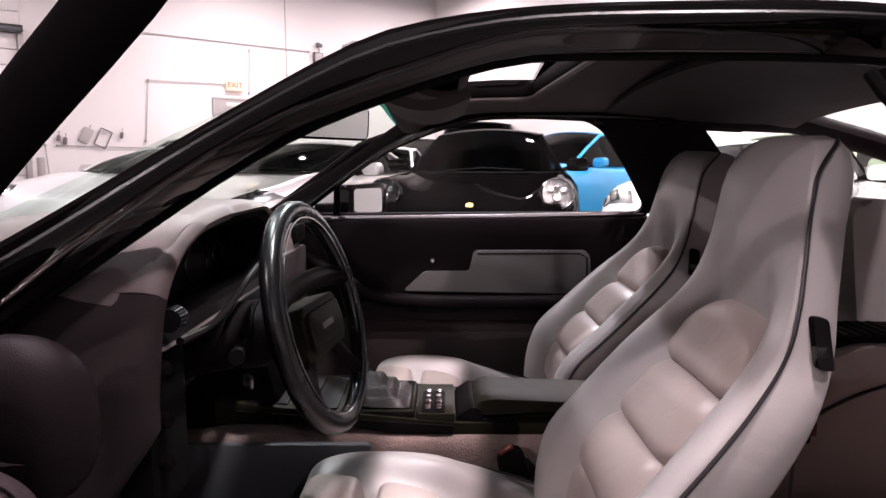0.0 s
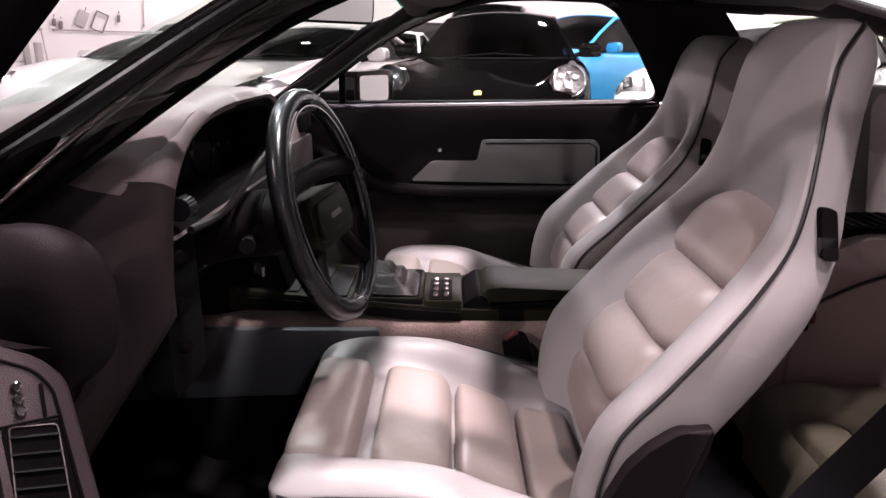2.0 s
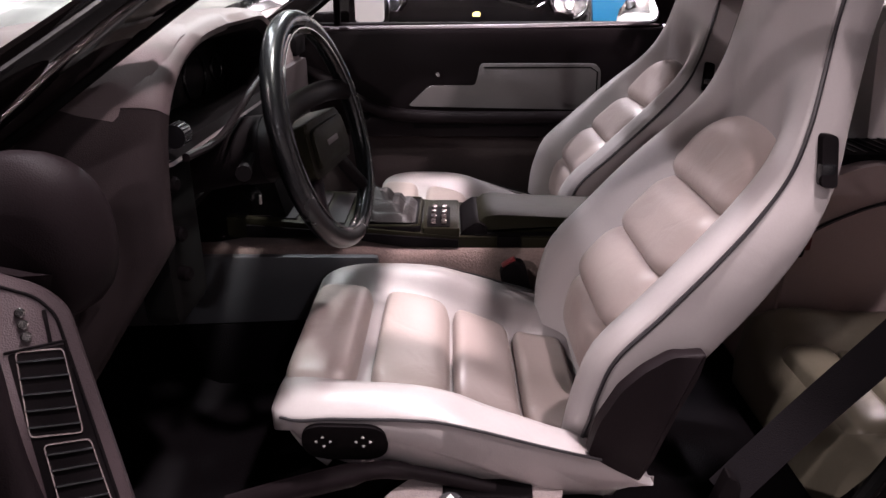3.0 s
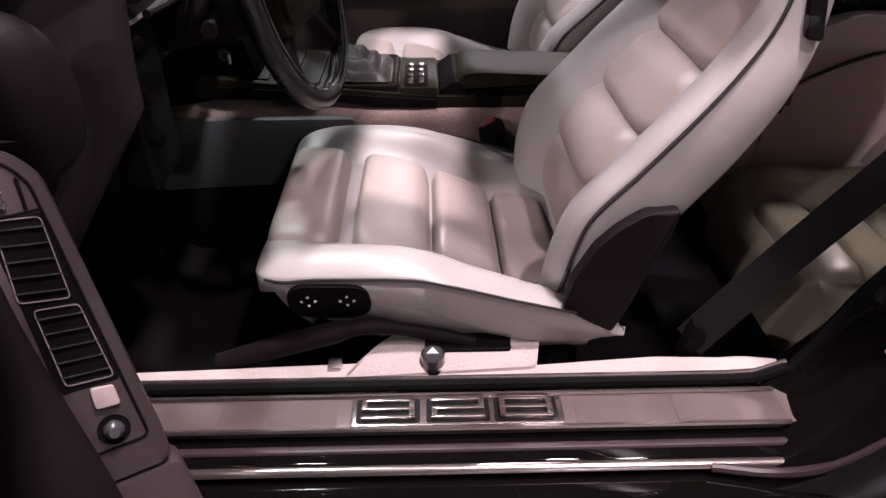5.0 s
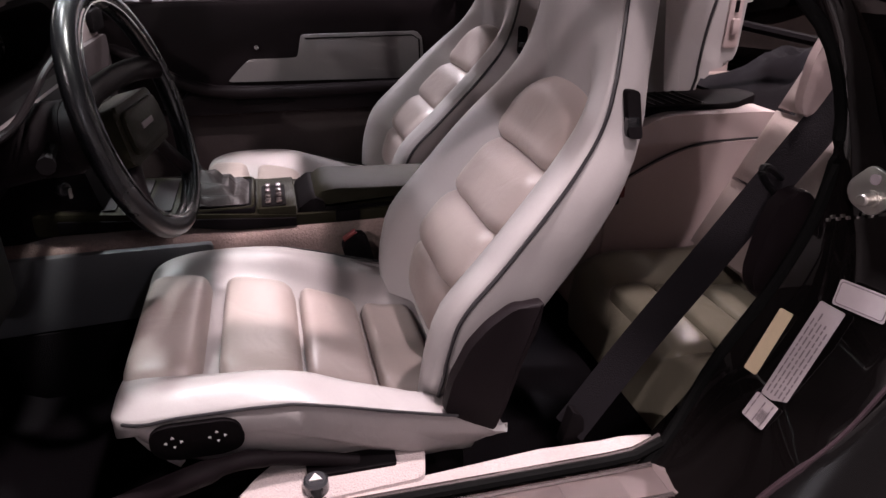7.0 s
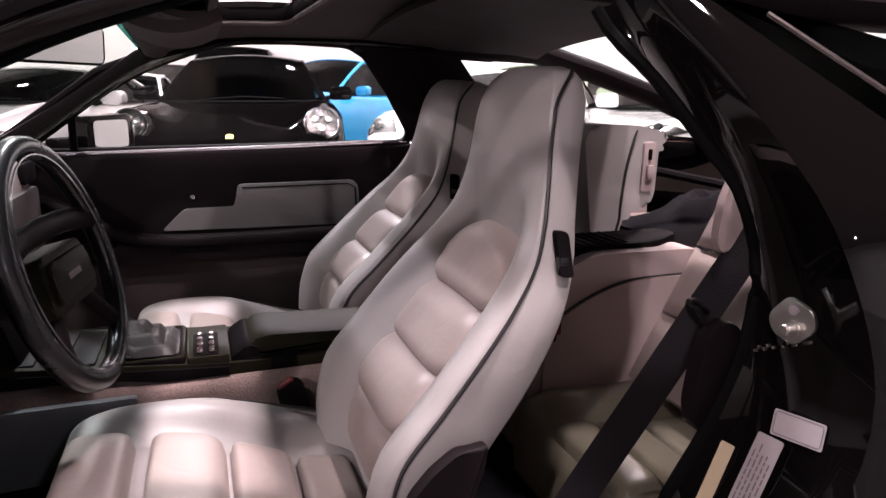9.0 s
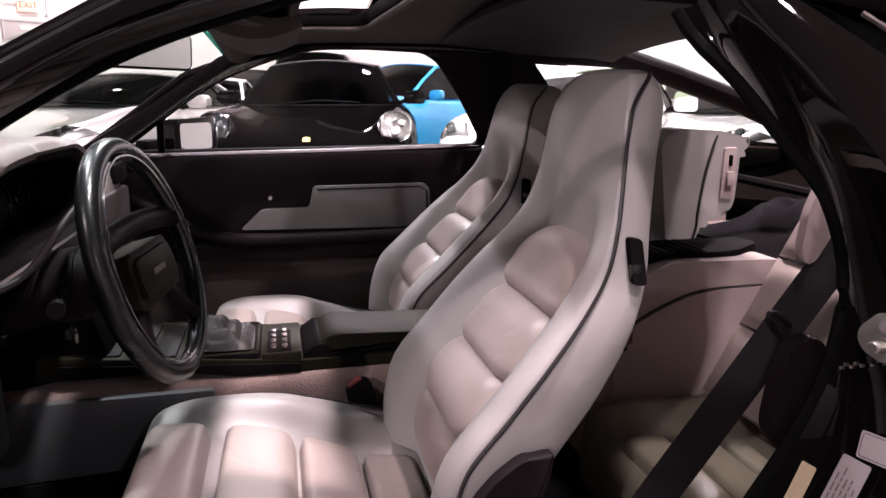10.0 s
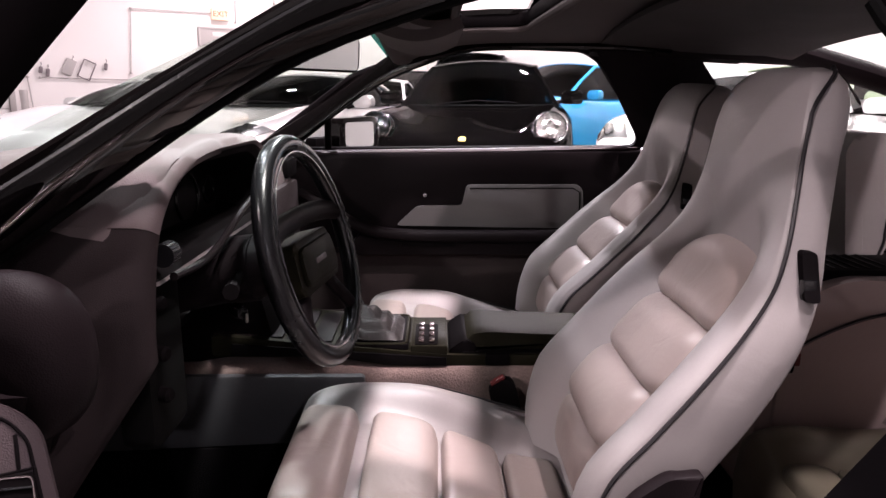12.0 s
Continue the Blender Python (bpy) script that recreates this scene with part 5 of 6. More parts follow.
part("lid", prism(round_poly([(0.040, 0.525), (0.062, 0.560), (0.085, 0.566), (0.33, 0.558), (0.33, 0.525)], 0.010, 3), -0.085, 0.060, "y", 0.010), CONSOLE, console, "padded olive-grey armrest lid")
part("lid_step", prism(round_poly([(0.024, 0.50), (0.024, 0.535), (0.055, 0.556), (0.075, 0.545), (0.075, 0.50)], 0.006, 3), -0.095, 0.07, "y", 0.006), BLACK, console)
part("lid_base", prism([(0.05, 0.495), (0.34, 0.49), (0.34, 0.532), (0.05, 0.532)], -0.098, 0.075, "y", 0.006), BLACK, console)
part("catch", box((0.115, -0.103, 0.520), (0.045, 0.014, 0.022), 0.004), BLACK, console)

buckle = thing("seat_belt_buckle", "black seat belt buckle with a red button", "buckle", "buckles")
bm_turn = Matrix.Rotation(radians(-16), 4, "Y")
part("stalk", prism(round_poly([(0.094, 0.487), (0.127, 0.508), (0.143, 0.494), (0.172, 0.37), (0.120, 0.37)], 0.010, 4), -0.168, -0.144, "y", 0.006), BLACK, buckle)
part("button", box((0.112, -0.156, 0.4985), (0.028, 0.015, 0.010), 0.003, turn=Matrix.Rotation(radians(-32), 4, "Y")), RED, buckle, "red release button")
rear_buckle = thing("seat_belt_buckle", "black rear seat belt buckle with a red button", "buckle", "buckles")
part("stalk", box((0.60, -0.155, 0.535), (0.09, 0.03, 0.045), 0.01), BLACK, rear_buckle)
part("button", box((0.647, -0.155, 0.540), (0.016, 0.022, 0.026), 0.004), RED, rear_buckle, "red release button")

# ---- dashboard ----
dash = thing("dashboard", "dark plum-grey dashboard with a rounded instrument pod", "dashboard")
rings = []
for y in np.linspace(-0.615, 0.665, 25):
    e = max(0, abs(y) - 0.55) / 0.115
    r = 0.03 * e * e
    prof = [(-0.90, 0.80), (-0.80, 0.872 - r), (-0.62, 0.885 - r), (-0.46, 0.868 - r), (-0.405 - r, 0.83), (-0.395 - r, 0.74), (-0.43, 0.66), (-0.55, 0.58), (-0.80, 0.52), (-0.90, 0.55)]
    rings.append([(p.x, y, p.y) for p in round_poly([Vector(q) for q in prof], 0.05, 3)])
part("dash_body", loft(bmesh.new(), rings), DASH, dash, "dark plum-grey dash body")


def pod_ring(x, y0, y1, z0, z1, r, lean_back):
    q = round_poly([Vector((y0, z0)), Vector((y1, z0)), Vector((y1, z1 - 0.035)), Vector((y1 - 0.08, z1)), Vector((y0 + 0.05, z1)), Vector((y0, z1 - 0.075))], r, 5)
    return [(x + lean_back * (p.y - z0), p.x, p.y) for p in q]


pod = part("instrument_pod", loft(bmesh.new(), [
    pod_ring(-0.80, -0.60, -0.10, 0.75, 0.885, 0.05, 0.0), pod_ring(-0.62, -0.615, -0.09, 0.78, 0.920, 0.05, 0.0), pod_ring(-0.46, -0.625, -0.08, 0.80, 0.940, 0.05, 0.02),
    pod_ring(-0.345, -0.628, -0.075, 0.795, 0.944, 0.05, 0.06), pod_ring(-0.314, -0.622, -0.08, 0.795, 0.941, 0.05, 0.08), pod_ring(-0.303, -0.612, -0.09, 0.798, 0.933, 0.045, 0.08),
    pod_ring(-0.306, -0.603, -0.10, 0.804, 0.926, 0.04, 0.08), pod_ring(-0.40, -0.575, -0.12, 0.815, 0.905, 0.04, 0.08)]), DASH, dash, "rounded plum-grey instrument pod", 50)
part("funnel", loft(bmesh.new(), [pod_ring(-0.3045, -0.606, -0.097, 0.802, 0.928, 0.04, 0.08), pod_ring(-0.312, -0.594, -0.108, 0.812, 0.917, 0.04, 0.08), pod_ring(-0.395, -0.575, -0.12, 0.82, 0.904, 0.04, 0.08)], caps=False), BLACK, pod, "black instrument recess")
part("instrument_face", prism(round_poly([(-0.57, 0.815), (-0.125, 0.815), (-0.125, 0.88), (-0.20, 0.90), (-0.52, 0.90), (-0.57, 0.84)], 0.03, 4), -0.385, -0.382, "x"), BLACK, pod, "black instrument face")
for cy, r in ((-0.42, 0.046), (-0.27, 0.046), (-0.52, 0.026), (-0.17, 0.026)):
    part("gauge_ring", tube([(-0.381, cy + r * math.cos(a), 0.85 + 0.8 * r * math.sin(a)) for a in np.linspace(0, 6.283, 25)[:-1]], 0.003, 6, closed=True, flat=Vector((1, 0, 0))), BLACK_SATIN, pod)
part("cowl_lip", tube(spline([(-0.292, -0.575, 0.805), (-0.290, -0.50, 0.800), (-0.290, -0.44, 0.803), (-0.288, -0.37, 0.820), (-0.286, -0.31, 0.838), (-0.284, -0.20, 0.856)], 20), 0.005, 8), BLACK_VINYL, dash)
thumb = part("thumb_wheel", drum((-0.296, -0.592, 0.832), (-0.296, -0.570, 0.832), 0.013, 24), BLACK_SATIN, dash, "ribbed dark thumb wheel")
for k in range(8):
    a = -0.6 + k * 0.3
    part("rib", box((-0.296 + 0.013 * math.cos(a), -0.581, 0.832 + 0.013 * math.sin(a)), (0.002, 0.020, 0.0015)), GREY_PAINT, thumb)
part("switch_column", prism(round_poly([(-0.60, 0.60), (-0.49, 0.60), (-0.49, 0.80), (-0.60, 0.80)], 0.02, 3), -0.36, -0.318, "x", 0.012), RUBBER, dash, "black switch column under the pod")
for z in (0.775, 0.715, 0.665):
    part("light_switch", drum((-0.325, -0.575, z), (-0.304, -0.580, z), 0.009, 14, bevel=0.003), BLACK, dash, "black round switch")
part("knee_panel", sheet([[(-0.40 - 0.25 * k, y, 0.66 - 0.26 * k) for y in np.linspace(-0.64, 0.64, 9)] for k in np.linspace(0, 1, 5)], 0.02), BLACK_VINYL, dash, "black knee panel")
ROLL = spline([(-0.606, 0.48), (-0.622, 0.60), (-0.628, 0.72), (-0.628, 0.80), (-0.624, 0.846), (-0.612, 0.876), (-0.590, 0.902), (-0.556, 0.922), (-0.512, 0.934), (-0.46, 0.940), (-0.40, 0.943)], 40)
def dash_end(span):
    rows = []
    for x, drop, inset in ((-0.82, 0.060, 0.02), (-0.72, 0.040, 0.008), (-0.62, 0.024, 0.002), (-0.54, 0.012, 0.0), (-0.46, 0.004, 0.0), (-0.38, 0.0, 0.0), (-0.335, 0.0, 0.0), (-0.316, 0.0005, 0.001), (-0.306, 0.003, 0.004), (-0.302, 0.008, 0.010), (-0.306, 0.013, 0.017)):
        rows.append([(x + 0.08 * max(-0.05, p.y - 0.80) - 0.70 * max(0, 0.72 - p.y), p.x + inset, p.y - drop * ease(0.72, 0.90, p.y)) for p in span])
    return sheet(rows, -0.006)


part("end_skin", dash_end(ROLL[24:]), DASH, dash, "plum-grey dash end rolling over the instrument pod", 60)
# Same vinyl as end_skin; its darker colour stands in for shade.
part("end_cheek", dash_end([p + Vector((0.0015, 0)) for p in ROLL[:25]]), DASH_SHADED, dash, "plum-grey dash cheek, darkened in colour for shade", 60)
part("centre_panel", prism(round_poly([(-0.50, 0.50), (-0.30, 0.535), (-0.34, 0.70), (-0.40, 0.84), (-0.50, 0.86)], 0.02, 3), -0.09, 0.115, "y", 0.008), BLACK, dash, "black centre stack")
for z, h in ((0.78, 0.05), (0.70, 0.035), (0.64, 0.05)):
    part("radio_slot", box((-0.335 - (z - 0.64) * 0.3, 0.01, z), (0.01, 0.16, h), 0.003), BLACK_SATIN, dash)
part("top_vent", box((-0.66, -0.18, 0.888), (0.03, 0.30, 0.006), 0.002), BLACK, dash, "dark slot vent on the dash top")
part("defrost_slot", box((-0.72, 0.25, 0.886), (0.02, 0.40, 0.006), 0.002), BLACK, dash)
# Lid uses the darkened dash vinyl, shade held in the colour.
part("glovebox", prism(round_poly([(0.16, 0.60), (0.60, 0.60), (0.60, 0.78), (0.16, 0.78)], 0.02, 3), -0.412, -0.385, "x", 0.006), DASH_SHADED, dash, "plum-grey glovebox lid, darkened in colour for shade")
part("side_vent", prism(round_poly([(0.50, 0.79), (0.62, 0.79), (0.62, 0.84), (0.50, 0.84)], 0.01, 3), -0.405, -0.39, "x", 0.004), BLACK, dash)

# ---- steering wheel and column ----
wheel = thing("steering_wheel", "black leather four-spoke steering wheel", "steering wheel")
WC = Vector((-0.179, -0.335, 0.7814))
tilt = Matrix.Translation(WC) @ Matrix.Rotation(radians(-8), 4, "Z") @ Matrix.Rotation(radians(-14.2), 4, "Y")


def on_wheel(bm):
    bm.transform(tilt)
    return bm


R = 0.1575
part("rim", on_wheel(tube([(0.0, R * math.cos(a), R * math.sin(a)) for a in np.linspace(0, 2 * math.pi, 65)[:-1]], 0.0142, 14, closed=True, flat=Vector((1, 0, 0)))), BLACK_SATIN, wheel, "glossy black leather rim")
part("rim_seam", on_wheel(tube([(0.012, (R - 0.013) * math.cos(a), (R - 0.013) * math.sin(a)) for a in np.linspace(0, 2 * math.pi, 65)[:-1]], 0.0016, 5, closed=True)), GREY_PAINT, wheel)
part("hub_pad", on_wheel(prism(round_poly([(-0.088, -0.052), (0.088, -0.052), (0.080, 0.024), (-0.080, 0.024)], 0.016, 4), -0.040, 0.002, "x", 0.008)), CONSOLE, wheel, "olive-grey padded hub")
part("hub_step", on_wheel(prism(round_poly([(-0.072, -0.042), (0.072, -0.042), (0.067, 0.014), (-0.067, 0.014)], 0.014, 4), 0.0, 0.008, "x", 0.004)), CONSOLE, wheel)
part("hub_badge", on_wheel(box((0.0085, 0, -0.013), (0.002, 0.045, 0.008), 0.0008)), INK, wheel)
for sy in (-1, 1):
    part("spoke", on_wheel(tube([(-0.010, 0, 0.052), (-0.010, sy * 0.07, 0.050), (-0.006, sy * 0.12, 0.044), (0, sy * (R - 0.006) * math.cos(0.25), (R - 0.006) * math.sin(0.25))], 0.016, 10, squash=0.7, flat=Vector((1, 0, 0)))), BLACK_VINYL, wheel, "black upper spoke")
    part("spoke", on_wheel(tube([(-0.012, sy * 0.05, -0.045), (-0.008, sy * 0.080, -0.082), (0, sy * (R - 0.008) * math.cos(0.85), -(R - 0.008) * math.sin(0.85))], 0.013, 10, squash=0.7, flat=Vector((1, 0, 0)))), BLACK_VINYL, wheel, "lower spoke")
column = thing("steering_column", "black steering column shroud with stalks and key", "steering column")
part("shroud", tube(spline([(-0.225, -0.335, 0.760), (-0.28, -0.335, 0.755), (-0.36, -0.335, 0.740), (-0.46, -0.335, 0.715)], 12), 0.058, 16, squash=0.8, taper=[0.85, 0.95, 1, 1, 1, 1, 1, 1, 1.02, 1.04, 1.05, 1.05]), BLACK_VINYL, column, "black column shroud")
part("collar", tube([(-0.262, -0.335, 0.756), (-0.30, -0.335, 0.752)], 0.060, 18, squash=0.82), BLACK_VINYL, column)
part("stalk", tube([(-0.275, -0.38, 0.76), (-0.262, -0.46, 0.762), (-0.25, -0.51, 0.768)], 0.008, 8, taper=[0.8, 1, 1.3]), BLACK, column, "black indicator stalk")
part("stalk", tube([(-0.275, -0.29, 0.76), (-0.262, -0.21, 0.762), (-0.25, -0.16, 0.768)], 0.008, 8, taper=[0.8, 1, 1.3]), BLACK_SATIN, column, "black wiper stalk")
part("ignition", drum((-0.28, -0.405, 0.715), (-0.262, -0.425, 0.712), 0.009, 16, bevel=0.002), BLACK_SATIN, column, "black ignition lock")
part("key", box((-0.256, -0.428, 0.708), (0.003, 0.007, 0.012), 0.001), STEEL, column, "key in the lock")
for k, y in enumerate((-0.30, -0.39, -0.48)):
    pedal = thing("pedal", "dark rubber-faced foot pedal in the footwell", "pedal", "foot pedals")
    part("arm", tube([(-0.74, y, 0.50), (-0.70, y, 0.38), (-0.66, y, 0.32)], 0.008, 6), STEEL, pedal)
    part("face", box((-0.655, y, 0.30), (0.02, 0.055, 0.075), 0.004, turn=Matrix.Rotation(radians(25), 4, "Y")), RUBBER, pedal)

visor = thing("sun_visor", "taupe sun visor folded against the header", "sun visor")
part("panel", sheet([[(-0.075 + 0.105 * k, y, 1.096 - 0.016 * math.sin(k * 3.0) + 0.004 * k) for y in np.linspace(-0.43, -0.12, 25)] for k in np.linspace(0, 1, 16)], 0.014), HEADLINER, visor, "padded taupe visor", 80)
part("rod", tube([(-0.075, -0.46, 1.110), (-0.075, -0.10, 1.115)], 0.006, 8), STEEL, visor)
visor2 = thing("sun_visor", "taupe sun visor folded against the header", "sun visor")
part("panel", sheet([[(-0.080 + 0.12 * k, y, 1.175 - 0.025 * math.sin(k * 2.4)) for y in np.linspace(0.12, 0.46, 11)] for k in np.linspace(0, 1, 7)], 0.014), HEADLINER, visor2, "padded taupe visor")
inner_mirror = thing("rear_view_mirror", "black-rimmed rear-view mirror hanging from the header", "mirror")
inner_mirror.matrix_basis = pose(-0.205, -0.055, 1.079, 0, 4, -36)
part("shell", prism(round_poly([(-0.105, -0.034), (0.105, -0.034), (0.105, 0.034), (-0.105, 0.034)], 0.012, 4), -0.022, 0.0, "x", 0.005), BLACK, inner_mirror)
part("mirror_glass", prism(round_poly([(-0.100, -0.0295), (0.100, -0.0295), (0.100, 0.0295), (-0.100, 0.0295)], 0.010, 4), -0.001, 0.0012, "x"), MIRROR, inner_mirror, "mirror glass")
part("stem", tube([(-0.015, 0.02, 0.02), (0.0, 0.045, 0.06), (0.05, 0.05, 0.10)], 0.010, 8), BLACK, inner_mirror)

# ---- rear cabin ----
rear_console = thing("rear_console", "plum-grey rear centre console with a black vent top", "console")
part("box_body", prism(round_poly([(0.60, 0.22), (1.12, 0.22), (1.10, 0.60), (1.06, 0.650), (1.00, 0.670), (0.75, 0.675), (0.67, 0.64), (0.61, 0.52)], 0.04, 5), -0.12, 0.08, "y", 0.022, seg=3), TRIM_PINK, rear_console, "plum-grey console body")
SEAM = spline([(0.640, 0.520), (0.686, 0.555), (0.761, 0.591), (0.832, 0.610), (0.92, 0.614), (1.006, 0.613), (1.06, 0.608)], 30)
part("side_panel", prism([(p.x, p.y) for p in SEAM] + [(1.075, 0.58), (1.09, 0.24), (0.63, 0.24)], -0.128, -0.110, "y", 0.005), TRIM_PINK, rear_console, "plum-grey stitched side panel")
part("seam", tube([(p.x, -0.1225, p.y + 0.003) for p in SEAM], 0.0022, 6), PIPING, rear_console)
part("vent_top", prism(round_poly([(0.70, -0.085), (0.93, -0.085), (1.03, -0.02), (1.03, 0.05), (0.70, 0.06)], 0.02, 3), 0.655, 0.684, "z", 0.007), BLACK, rear_console, "black vent cover")
for k in range(7):
    part("rib", box((0.73 + 0.022 * k, -0.012, 0.6845), (0.006, 0.12, 0.003), 0.001), BLACK_VINYL, rear_console)

# rear cushion stations: place, bolster top, hollow
REAR = [(0.572, 0.318, 0.312), (0.575, 0.365, 0.352), (0.588, 0.396, 0.376), (0.64, 0.412, 0.380), (0.72, 0.408, 0.368), (0.80, 0.404, 0.356), (0.90, 0.410, 0.350)]
REAR_FINE = np.array(spline(REAR, 60))


def rear_top(x, v):
    top, low = (float(np.interp(x, REAR_FINE[:, 0], REAR_FINE[:, k])) for k in (1, 2))
    return low + (top - low) * ease(0.50, 0.76, abs(v)) - 0.030 * max(0, (abs(v) - 0.80) / 0.20) ** 2


def rear_cushion(mid):
    bm = bmesh.new()
    rings = []
    for x in np.linspace(0.572, 0.90, 30):
        vs = np.linspace(-1, 1, 41)
        ring = [(x, mid + 0.25 * v, rear_top(x, v) - 0.010 * (1 - ease(0.42, 0.50, abs(v)))) for v in vs]
        rings.append(ring + [(x, mid + 0.24, 0.23), (x, mid - 0.24, 0.23)])
    return loft(bm, rings)


def rear_pad(mid, x0, x1, wide=0.52):
    rows = []
    for i in range(20):
        u = -1 + 2 * i / 19
        row = []
        for j in range(29):
            v = -1 + 2 * j / 28
            inset = 0.012 * max(0, (abs(v) - 0.75) / 0.25) ** 2
            x = x0 + inset + (x1 - x0 - 2 * inset) * i / 19
            puff = (max(0, 1 - abs(u) ** 6) * max(0, 1 - abs(v) ** 8)) ** 0.55
            row.append((x, mid + 0.25 * wide * v, rear_top(x, wide * v) - 0.014 + 0.028 * puff))
        rows.append(row)
    return sheet(rows, 0.012)


def rear_seat(s, label, up):
    seat = thing("rear_car_seat", label, "car seat", "rear seats")
    # Cushion and pads take the leather copy with shade in its colour.
    cushion = part("cushion", rear_cushion(s * 0.375), LEATHER_REAR_SHADED, seat, "grey leather cushion with raised bolsters, coloured as in shade", 60)
    for x0, x1 in ((0.586, 0.676), (0.684, 0.776), (0.784, 0.880)):
        part("pad", rear_pad(s * 0.375, x0, x1), LEATHER_REAR_SHADED, cushion, "stuffed rear leather pad, coloured as in shade", 60)
    if up:
        part("backrest", prism(round_poly([(0.90, 0.44), (0.875, 0.68), (0.850, 0.895), (0.875, 0.930), (1.00, 0.924), (1.084, 0.905), (1.078, 0.885), (1.058, 0.872), (1.052, 0.755), (1.035, 0.722), (0.972, 0.712), (0.95, 0.655), (0.96, 0.44)], 0.016, 5), 0.105, 0.56, "y", 0.012, seg=3), LEATHER, seat, "upright plum-grey leather rear backrest")
        part("piping", tube(spline([(1.000, 0.112, 0.922), (0.985, 0.1035, 0.895), (0.966, 0.1030, 0.82), (0.956, 0.1030, 0.735), (0.955, 0.104, 0.70), (0.944, 0.104, 0.66)], 18), 0.0035, 6), PIPING, seat)
        latch = part("latch_plate", prism(round_poly([(1.008, 0.765), (1.045, 0.765), (1.045, 0.885), (1.012, 0.885)], 0.006, 3), 0.098, 0.106, "y", 0.002), TRIM_PINK, seat, "backrest latch plate")
        part("latch_button", box((1.028, 0.095, 0.812), (0.018, 0.012, 0.034), 0.003), TRIM_PINK, latch)
        part("latch_slot", box((1.028, 0.097, 0.855), (0.009, 0.006, 0.026), 0.002), BLACK, latch)
    else:
        for k in range(3):
            rows = []
            for i in range(9):
                u = -1 + 2 * i / 8
                z = 0.40 + 0.14 * k + 0.135 * i / 8
                rows.append([(0.86 + 0.55 * (z - 0.43) - 0.03 * (max(0, 1 - abs(u) ** 4) * max(0, 1 - abs(-1 + 2 * j / 10) ** 6)) ** 0.5, s * (0.13 + 0.48 * j / 10), z) for j in range(11)])
            part("backrest_pad", sheet(rows, -0.03), LEATHER_PAD, seat, "stuffed plum-grey leather backrest pad")
        part("backrest_shell", prism(round_poly([(0.88, 0.38), (0.98, 0.38), (1.23, 0.82), (1.11, 0.84)], 0.02, 3), s * 0.38 - 0.24, s * 0.38 + 0.24, "y", 0.02), LEATHER, seat)
    return seat


rear_seat(1, "plum-grey leather rear seat with an upright latched backrest", True)
rear_seat(-1, "plum-grey leather rear seat behind the driver", False)
bag = thing("boot_bag", "dark crumpled cloth bag in the boot", "bag")
part("cloth", sheet([[(1.15 + 0.6 * i / 35, -0.25 + 0.75 * j / 35, 0.62 + 0.16 * math.sin(math.pi * i / 35) * math.sin(math.pi * j / 35) * (1 + 0.5 * noise.noise(Vector((i * 0.19, j * 0.19, 2))) - 0.35 * abs(noise.noise(Vector((i * 0.42, j * 0.3, 7)))))) for j in range(36)] for i in range(36)], 0.01), CARPET_DARK, bag)
part("strap", tube([(1.14, 0.30, 0.80), (1.30, 0.0, 0.76), (1.55, -0.3, 0.70)], 0.012, 8), BLACK, bag)

belt = thing("seat_belt", "black driver seat belt with a guide loop on the pillar", "seat belt")


def web(pts, w, across):
    rows = []
    for p in spline(pts, 16):
        rows.append([p - Vector(across) * w / 2, p, p + Vector(across) * w / 2])
    return sheet(rows, 0.0016)


part("upper_strap", web([(0.725, -0.618, 0.88), (0.685, -0.614, 0.818), (0.645, -0.611, 0.760), (0.616, -0.606, 0.714)], 0.046, (0.56, -0.70, -0.44)), WEB, belt, "black webbing")
part("lower_strap", web([(0.618, -0.605, 0.715), (0.53, -0.607, 0.60), (0.44, -0.61, 0.485), (0.35, -0.625, 0.38)], 0.046, (0.56, -0.70, -0.44)), WEB, belt, "black webbing")
part("guide_loop", tube([(0.612 + 0.034 * math.cos(a), -0.612 + 0.012 * math.cos(a), 0.712 + 0.012 * math.sin(a) - 0.024 * math.cos(a)) for a in np.linspace(0, 6.283, 21)[:-1]], 0.0045, 8, closed=True), BLACK_SATIN, belt, "glossy black guide loop")
part("reel_cover", prism(round_poly([(0.588, 0.566), (0.633, 0.570), (0.655, 0.647), (0.640, 0.712), (0.595, 0.716), (0.578, 0.66), (0.570, 0.60)], 0.018, 4), -0.655, -0.632, "y", 0.008), BLACK_VINYL, belt, "black reel cover")
part("anchor", prism(round_poly([(0.335, 0.36), (0.372, 0.36), (0.366, 0.405), (0.35, 0.418)], 0.006, 3), -0.635, -0.615, "y", 0.003), BLACK, belt)

# ---- the other parked cars ----
from mathutils.bvhtree import BVHTree

